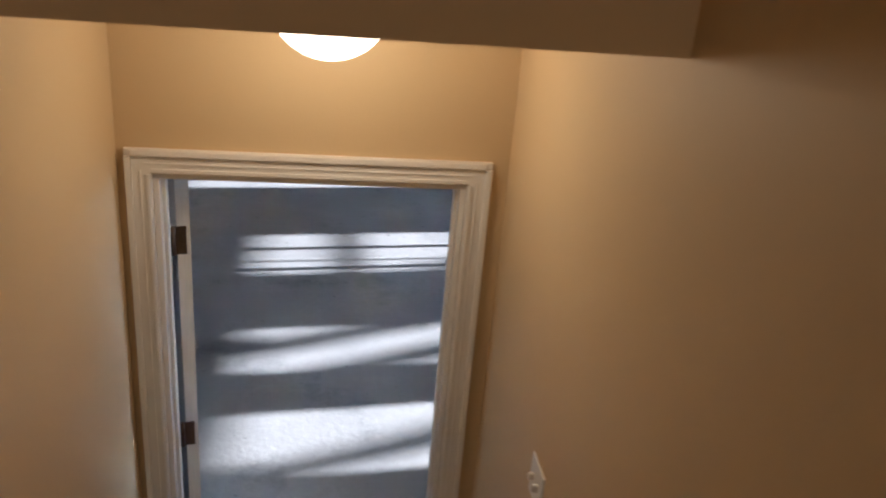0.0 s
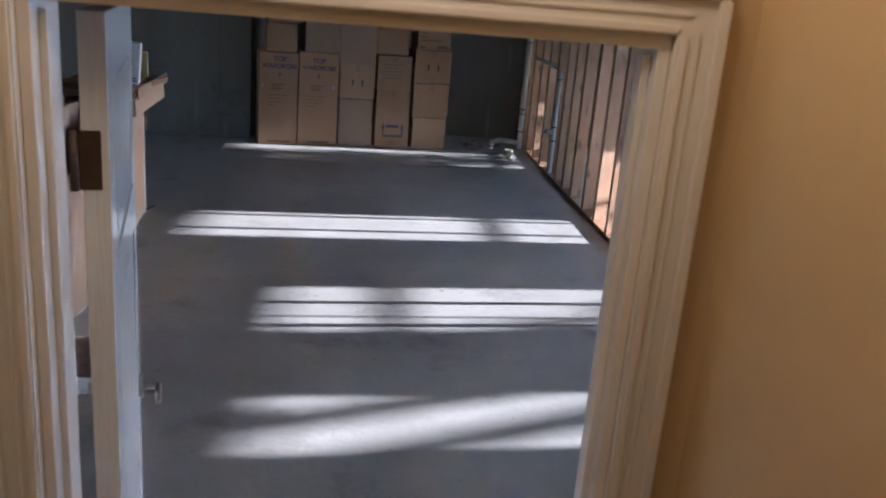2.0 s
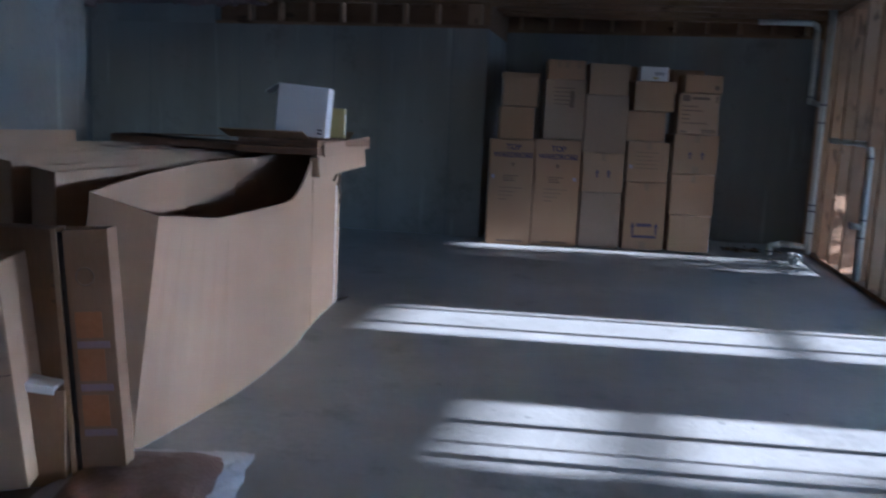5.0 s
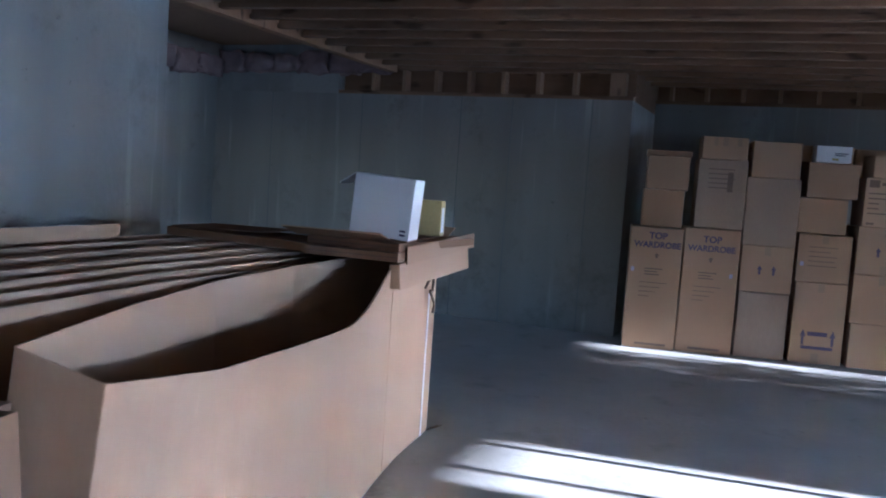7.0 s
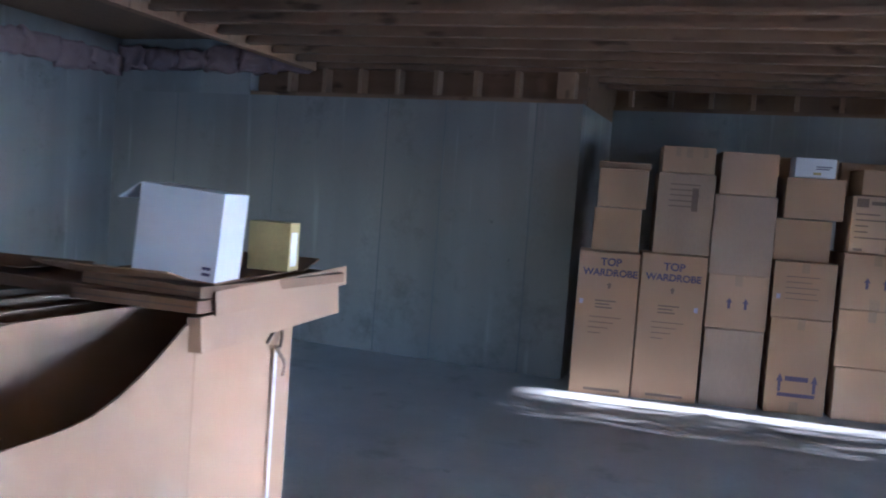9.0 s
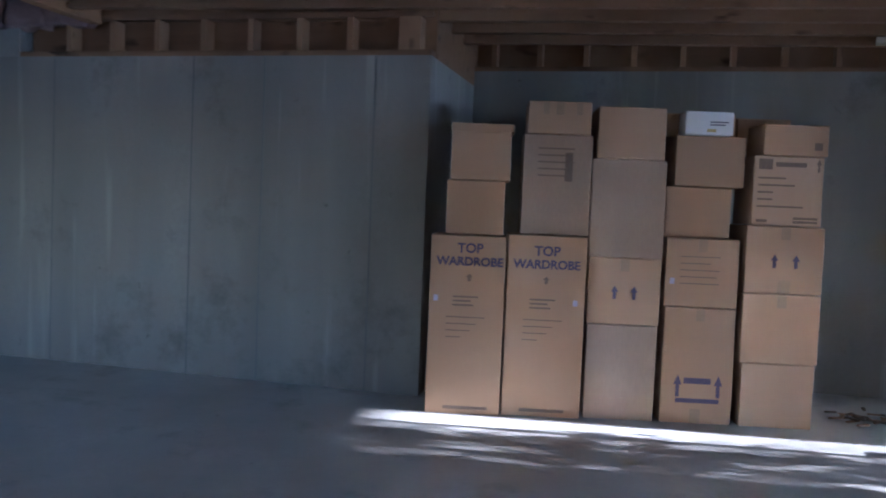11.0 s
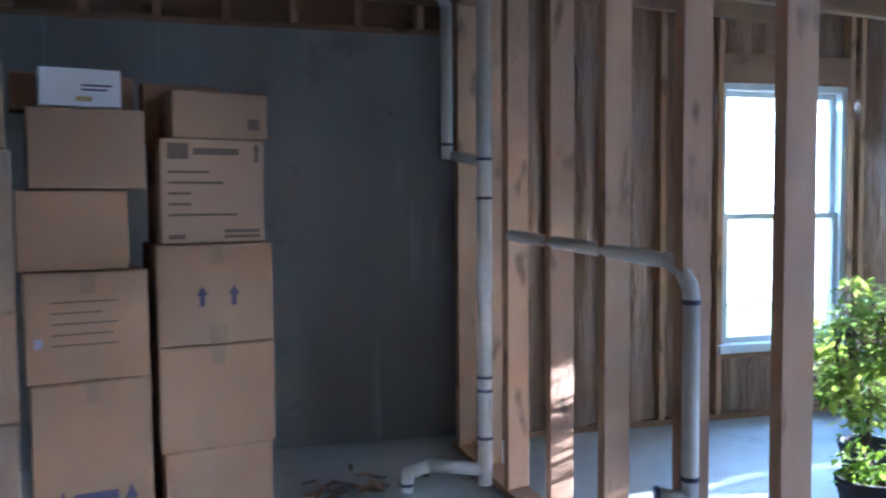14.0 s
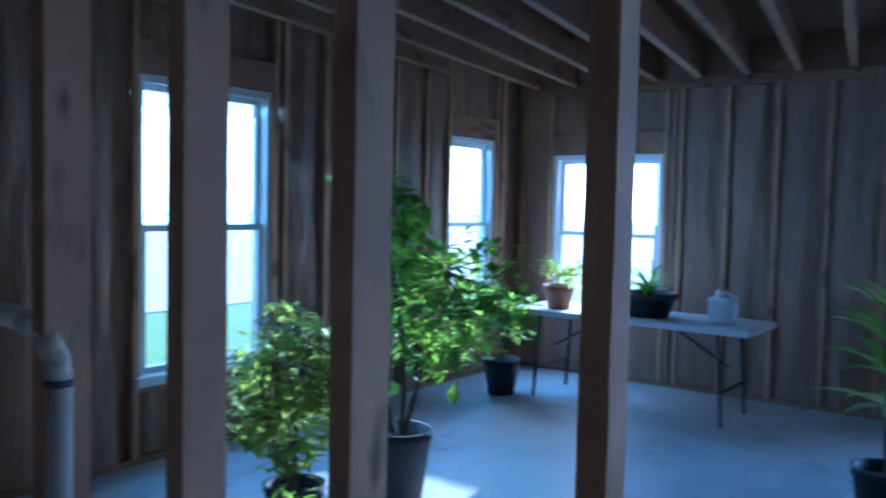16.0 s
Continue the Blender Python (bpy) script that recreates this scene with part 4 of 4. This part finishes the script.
def crumpled(sx, sy, lift, seed, puff, rough):
    bm = bmesh.new()
    bmesh.ops.create_grid(bm, x_segments=26, y_segments=20, size=0.5)
    for v in bm.verts:
        x, y = v.co.x, v.co.y
        h = puff * max(0, 1 - (abs(x) / 0.5) ** 5) * max(0, 1 - (abs(y) / 0.5) ** 5)
        n = noise.noise(Vector((x * 5, y * 5, seed)))
        f = abs(noise.noise(Vector((x * 13, y * 13, seed + 3))))
        v.co = Vector((x * sx + 0.05 * rough * noise.noise(Vector((y * 7, seed, x * 3))), y * sy + 0.05 * rough * noise.noise(Vector((x * 7, y * 3, seed + 1))), lift + h * (0.85 + min(0.5, 1.2 * rough) * n) + 0.035 * rough * f))
    ext = bmesh.ops.extrude_face_region(bm, geom=list(bm.faces))
    for v in ext["geom"]:
        if isinstance(v, bmesh.types.BMVert):
            v.co.z = max(0.0005, v.co.z - 0.003)
    return bm


part("paper", crumpled(0.66, 0.74, 0.004, 1.3, 0.045, 0.34), PAPER, bag, "white crumpled paper")
part("printed_side", crumpled(0.5, 0.52, 0.03, 4.1, 0.065, 0.12), BAG, bag, "brown printed side")

# ---- broom at the partition's end ----
broom = thing("broom", "push broom with yellow handle and black bristles", "broom", pose(3.12, 5.72, 0, 0, 0, 20))
part("head", boxes((-0.16, -0.03, 0.06, 0.16, 0.03, 0.1), bevel=0.008), YELLOW, broom)
bm = bmesh.new()
for i in range(26):
    for j in range(3):
        x = -0.15 + 0.012 * i
        tube(bm, (x, -0.02 + 0.02 * j, 0.06), (x + random.uniform(-0.01, 0.01), -0.03 + 0.03 * j, 0.0), 0.006, 0.004, 5)
part("bristles", bm, BRISTLE, broom)
part("handle", tube(bmesh.new(), (0, 0, 0.09), (-0.12, 0.1, 1.35), 0.012), YELLOW, broom)

# ---- plants ----


def leaf_cloud(rng, count, spots, size, droop=0.4, long=1.0):
    """Folded leaves scattered round twig spots (centre, spread)."""
    verts, faces = [], []
    for _ in range(count):
        c, s = rng.choice(spots)
        p = Vector(c) + Vector((rng.gauss(0, s), rng.gauss(0, s), rng.gauss(0, s * 0.8)))
        d = Vector((rng.uniform(-1, 1), rng.uniform(-1, 1), rng.uniform(-droop - 0.4, 0.6 - droop))).normalized()
        side = d.cross(Vector((0, 0, 1))).normalized()
        up = side.cross(d)
        z = size * rng.uniform(0.6, 1.3)
        b = len(verts)
        verts += [p, p + d * z * 0.5 * long + side * z * 0.32 + up * z * 0.08, p + d * z * long, p + d * z * 0.5 * long - side * z * 0.32 + up * z * 0.08]
        faces += [(b, b + 1, b + 2), (b, b + 2, b + 3)]
    me = bpy.data.meshes.new("foliage")
    me.from_pydata([v[:] for v in verts], [], faces)
    return me


def pot_mesh(r, h, rim=0.02):
    return lathe(bmesh.new(), [(0.001, 0), (r * 0.72, 0), (r * 0.95, h - 0.05), (r, h - 0.05), (r + rim * 0.3, h), (r - 0.012, h), (r - 0.025, h - 0.06), (0.001, h - 0.06)], 28)


def shrub(name, label, at, pot_r, pot_h, pot_mat, trunks, spots, count, size, leaf_mat, seed, droop=0.4, long=1.0):
    rng = random.Random(seed)
    root = thing(name, label, "plant", pose(*at))
    pot = part("pot", pot_mesh(pot_r, pot_h), pot_mat, root, "", True)
    part("soil", lathe(bmesh.new(), [(0.001, pot_h - 0.035), (pot_r * 0.5, pot_h - 0.045), (pot_r - 0.03, pot_h - 0.055)], 20), SOIL, root)
    bm = bmesh.new()
    for line in trunks:
        pts = smooth_line(line, 4)
        for i, (a, b) in enumerate(zip(pts, pts[1:])):
            k = 1 - i / len(pts)
            tube(bm, a, b, 0.004 + 0.012 * k, 0.004 + 0.012 * (k - 1 / len(pts)), 7, False)
    tips = [Vector(line[-1]) for line in trunks]
    for c, s in spots:
        near = min(tips, key=lambda q: (q - Vector(c)).length)
        tube(bm, near * 0.6 + Vector(c) * 0.1 + Vector((0, 0, near.z * 0.3)), c, 0.005, 0.002, 5, False)
    part("stem", bm, BARK, root)
    me = leaf_cloud(rng, count, spots, size, droop, long)
    me.materials.append(leaf_mat)
    ob = new("foliage", me)
    ob.parent = root
    return root


rng = random.Random(5)


def crown(n, cx, cy, cz, rx, ry, rz, s):
    out = []
    while len(out) < n:
        v = Vector((rng.uniform(-1, 1), rng.uniform(-1, 1), rng.uniform(-1, 1)))
        if v.length < 1:
            out.append(((cx + v.x * rx, cy + v.y * ry, cz + v.z * rz), s))
    return out


shrub("potted_tree", "tall leafy potted shrub in a grey plastic pot", (5.24, 11.66, 0), 0.175, 0.38, POT_GREY,
      [[(0, 0, 0.3), (0.02, 0.0, 0.7), (-0.05, 0.03, 1.2), (-0.1, 0.1, 1.75)], [(0.01, 0, 0.3), (0.1, -0.1, 0.8), (0.2, -0.25, 1.25)], [(0, 0.02, 0.3), (-0.05, 0.1, 0.7), (0, 0.05, 1.1)]],
      crown(34, 0.12, -0.12, 1.12, 0.36, 0.42, 0.36, 0.075) + crown(13, -0.04, 0.05, 1.58, 0.24, 0.3, 0.26, 0.045) + crown(12, 0.1, -0.08, 0.84, 0.32, 0.36, 0.14, 0.06) + [((-0.1, 0.3, 1.75), 0.03)], 1500, 0.09, LEAF, 11)
shrub("variegated_shrub", "bushy yellow-green potted shrub in a grey pot", (4.42, 11.62, 0), 0.14, 0.3, POT_GREY,
      [[(0, 0, 0.25), (0.05, 0.05, 0.6), (0.1, 0.02, 0.95)], [(0, 0, 0.25), (-0.1, 0.08, 0.6), (-0.12, 0.12, 0.9)]],
      crown(38, 0.04, 0.05, 0.76, 0.3, 0.33, 0.37, 0.05), 1350, 0.058, LEAF_VAR, 12, 0.3, 1.4)
shrub("low_potted_plant", "low potted plant in a wide grey pot", (4.2, 11.38, 0), 0.15, 0.22, POT_GREY,
      [[(0, 0, 0.15), (0.02, 0.02, 0.3)]], crown(8, 0, 0, 0.3, 0.12, 0.12, 0.08, 0.04), 160, 0.05, LEAF, 13)
shrub("corner_plant", "dark pot with a small leafy plant by the wall", (7.75, 12.6, 0), 0.16, 0.3, POT_BLACK,
      [[(0, 0, 0.25), (0.02, 0.02, 0.6)]], crown(14, 0, 0, 0.7, 0.25, 0.25, 0.25, 0.07), 350, 0.09, LEAF, 14)


def blades(name, label, at, pot_r, pot_h, pot_mat, leaf_mat, tiers, seed):
    """A pot with long arching pointed leaves in tiers (height, count, length, width, lift)."""
    rg = random.Random(seed)
    root = thing(name, label, "plant", pose(*at))
    part("pot", pot_mesh(pot_r, pot_h), pot_mat, root, "", True)
    part("soil", lathe(bmesh.new(), [(0.001, pot_h - 0.035), (pot_r - 0.03, pot_h - 0.055)], 20), SOIL, root)
    top = max(t[0] for t in tiers)
    if top > pot_h + 0.1:
        part("stem", tube(bmesh.new(), (0, 0, pot_h - 0.05), (0.03, 0.04, top), 0.02, 0.01, 8), BARK, root)
    bm = bmesh.new()
    for z, count, length, width, lift in tiers:
        for k in range(count):
            a = math.tau * (k + rg.uniform(-0.3, 0.3)) / count
            d, side = Vector((math.cos(a), math.sin(a), 0)), Vector((-math.sin(a), math.cos(a), 0))
            ln, up = length * rg.uniform(0.75, 1.15), lift + rg.uniform(-0.15, 0.15)
            rows = []
            for i in range(7):
                u = i / 6
                p = Vector((0, 0, z)) + d * (ln * u * math.cos(up * (1 - 0.3 * u))) + Vector((0, 0, ln * (u * math.sin(up) - 0.45 * u * u)))
                w = width * (0.35 + 1.3 * u * (1 - u) * 2) * (1 - u ** 4) + 0.002
                rows.append([bm.verts.new(p - side * w), bm.verts.new(p - Vector((0, 0, w * 0.35))), bm.verts.new(p + side * w)])
            for r0, r1 in zip(rows, rows[1:]):
                for i in (0, 1):
                    bm.faces.new((r0[i], r0[i + 1], r1[i + 1], r1[i]))
    part("foliage", bm, leaf_mat, root, "", True)
    return root


blades("broadleaf_plant", "potted plant with long arching pale green leaves", (6.46, 9.46, 0), 0.17, 0.32, POT_BLACK, LEAF_VAR,
       [(0.62, 8, 0.44, 0.036, 0.5), (0.78, 9, 0.5, 0.036, 0.75), (0.92, 9, 0.5, 0.034, 1.0), (1.04, 9, 0.46, 0.03, 1.2), (1.1, 5, 0.4, 0.026, 1.4)], 15)

table = thing("folding_table", "white folding table with grey steel legs", "table", pose(8.15, 11.55, 0, 0, 0, 0))
part("tabletop", boxes((-0.38, -1.0, 0.7, 0.38, 1.0, 0.745), bevel=0.012), TABLE_TOP, table)
for y in (-0.75, 0.75):
    for x in (-0.28, 0.28):
        part("leg", tube(bmesh.new(), (x, y, 0.7), (x * 1.05, y * 1.06, 0.0), 0.014), DARK_METAL, table)
    part("crossbar", tube(bmesh.new(), (-0.28, y * 1.03, 0.25), (0.28, y * 1.03, 0.25), 0.01), DARK_METAL, table)
    part("brace", tube(bmesh.new(), (0, y * 1.02, 0.4), (0, y * 0.35, 0.69), 0.01), DARK_METAL, table)

blades("planter", "wide black planter with spiky green leaves on the table", (8.1, 11.45, 0.746), 0.23, 0.19, POT_BLACK, LEAF,
       [(0.15, 11, 0.36, 0.018, 1.0), (0.16, 8, 0.42, 0.016, 1.4)], 16)
blades("small_pot_plant", "small dark pot with a spiky plant on the table", (8.12, 11.86, 0.746), 0.1, 0.15, POT_BLACK, LEAF,
       [(0.12, 9, 0.24, 0.013, 1.1)], 18)
shrub("clay_pot_plant", "terracotta pot with a fine-leaved plant on the table", (8.0, 12.2, 0.746), 0.13, 0.2, POT_CLAY,
      [[(0, 0, 0.15), (0, 0.02, 0.28)]], crown(10, 0, 0, 0.3, 0.2, 0.2, 0.1, 0.05), 320, 0.05, LEAF_VAR, 17)
jug = thing("plastic_jug", "translucent white plastic jug on the table", "jug", pose(8.1, 10.85, 0.746))
part("body", boxes((-0.07, -0.1, 0, 0.07, 0.1, 0.2), bevel=0.03), WHITE_CARD, jug, "", True)
part("neck", tube(bmesh.new(), (0, 0.03, 0.19), (0, 0.03, 0.25), 0.03, 0.022), WHITE_CARD, jug)
part("handle", tube(tube(bmesh.new(), (0, -0.02, 0.24), (0, -0.1, 0.2), 0.012), (0, -0.02, 0.24), (0, 0.02, 0.22), 0.012), WHITE_CARD, jug)

# ---- trees outside, whose leaves dapple the sun ----


def tree(at, height, spots, seed, count=1500, size=0.14):
    rg = random.Random(seed)
    root = thing("tree", "leafy tree on the lawn outside the windows", "tree", pose(*at))
    bm = bmesh.new()
    trunk = smooth_line([(0, 0, 0), (0.1, 0.05, height * 0.3), (-0.05, 0.1, height * 0.65), (0.05, 0, height)], 4)
    for i, (a, b) in enumerate(zip(trunk, trunk[1:])):
        tube(bm, a, b, 0.16 * (1 - i / len(trunk)) + 0.03, 0.16 * (1 - (i + 1) / len(trunk)) + 0.03, 10, False)
    for c, s in spots[::2]:
        z = min(height * 0.9, max(1.0, c[2] - 0.5))
        tube(bm, (0, 0.04, z), c, 0.04, 0.012, 6, False)
    part("trunk", bm, BARK, root)
    me = leaf_cloud(rg, count, spots, size)
    me.materials.append(LEAF_TREE)
    ob = new("crown", me)
    ob.parent = root


tree((17.0, 14.9, -0.12), 5.0, crown(12, -0.2, -0.9, 3.2, 0.9, 1.2, 0.5, 0.2) + crown(14, 0, 0, 4.8, 1.5, 1.5, 0.7, 0.3), 21, 300, 0.12)
tree((19.0, 8.9, -0.12), 5.5, crown(4, -0.2, -0.6, 3.0, 0.5, 0.6, 0.3, 0.14) + crown(14, 0, 0, 5.6, 1.6, 1.6, 0.8, 0.3), 22, 1000, 0.15)
limbs = thing("tree", "bare spreading tree on the lawn outside the windows", "tree", pose(15.0, 6.75, -0.12))
bm = bmesh.new()
tube(bm, (0, 0, 0), (0.1, 0.05, 5.5), 0.22, 0.12, 12)
part("trunk", bm, BARK, limbs)
for pts in ([(0, 0, 2.1), (0, -0.5, 2.64), (0, -0.8, 2.91), (0, -1.03, 3.07), (0, -1.5, 3.45)], [(0, 0, 1.9), (0, -0.6, 2.45), (0, -1.01, 2.74), (0, -1.28, 2.93), (0, -1.7, 3.3)],
            [(0, 0, 2.0), (0, -1.3, 2.38), (0, -2.05, 2.83), (0, -2.23, 2.97), (0, -2.6, 3.3)], [(0, 0, 2.3), (0.1, 0.5, 2.6), (0, 0.9, 2.5), (0, 1.3, 2.62)]):
    bm = bmesh.new()
    line = smooth_line(pts, 5)
    for i, (a, b) in enumerate(zip(line, line[1:])):
        tube(bm, a, b, 0.085 - 0.035 * i / len(line), 0.085 - 0.035 * (i + 1) / len(line), 8, False)
    part("limb", bm, BARK, limbs)
me = leaf_cloud(random.Random(31), 420, crown(12, 0, -0.3, 5.2, 1.2, 1.2, 0.6, 0.25) + [((0, 0.2, 2.72), 0.07), ((0, 0.32, 2.75), 0.06), ((0, 0.1, 2.73), 0.06), ((0, 1.2, 2.7), 0.1)], 0.13)
me.materials.append(LEAF_TREE)
new("crown", me).parent = limbs

# ---- debris by the drain ----
rg = random.Random(8)
heap = thing("wood_debris", "small heap of brown bark and wood scraps on concrete", "debris", pose(1.98, 12.55, 0))
for k in range(26):
    x, y = rg.gauss(0, 0.16), rg.gauss(0, 0.09)
    bm = bmesh.new()
    bx(bm, -0.05, -0.012, 0, 0.05, 0.012, 0.012, 0.002, pose(x, y, 0.002 + 0.012 * (k % 3), rg.uniform(-6, 6), rg.uniform(-8, 8), rg.uniform(0, 180)))
    part("scrap", bm, BARK if k % 2 else CARD_SHADE_DARK, heap)
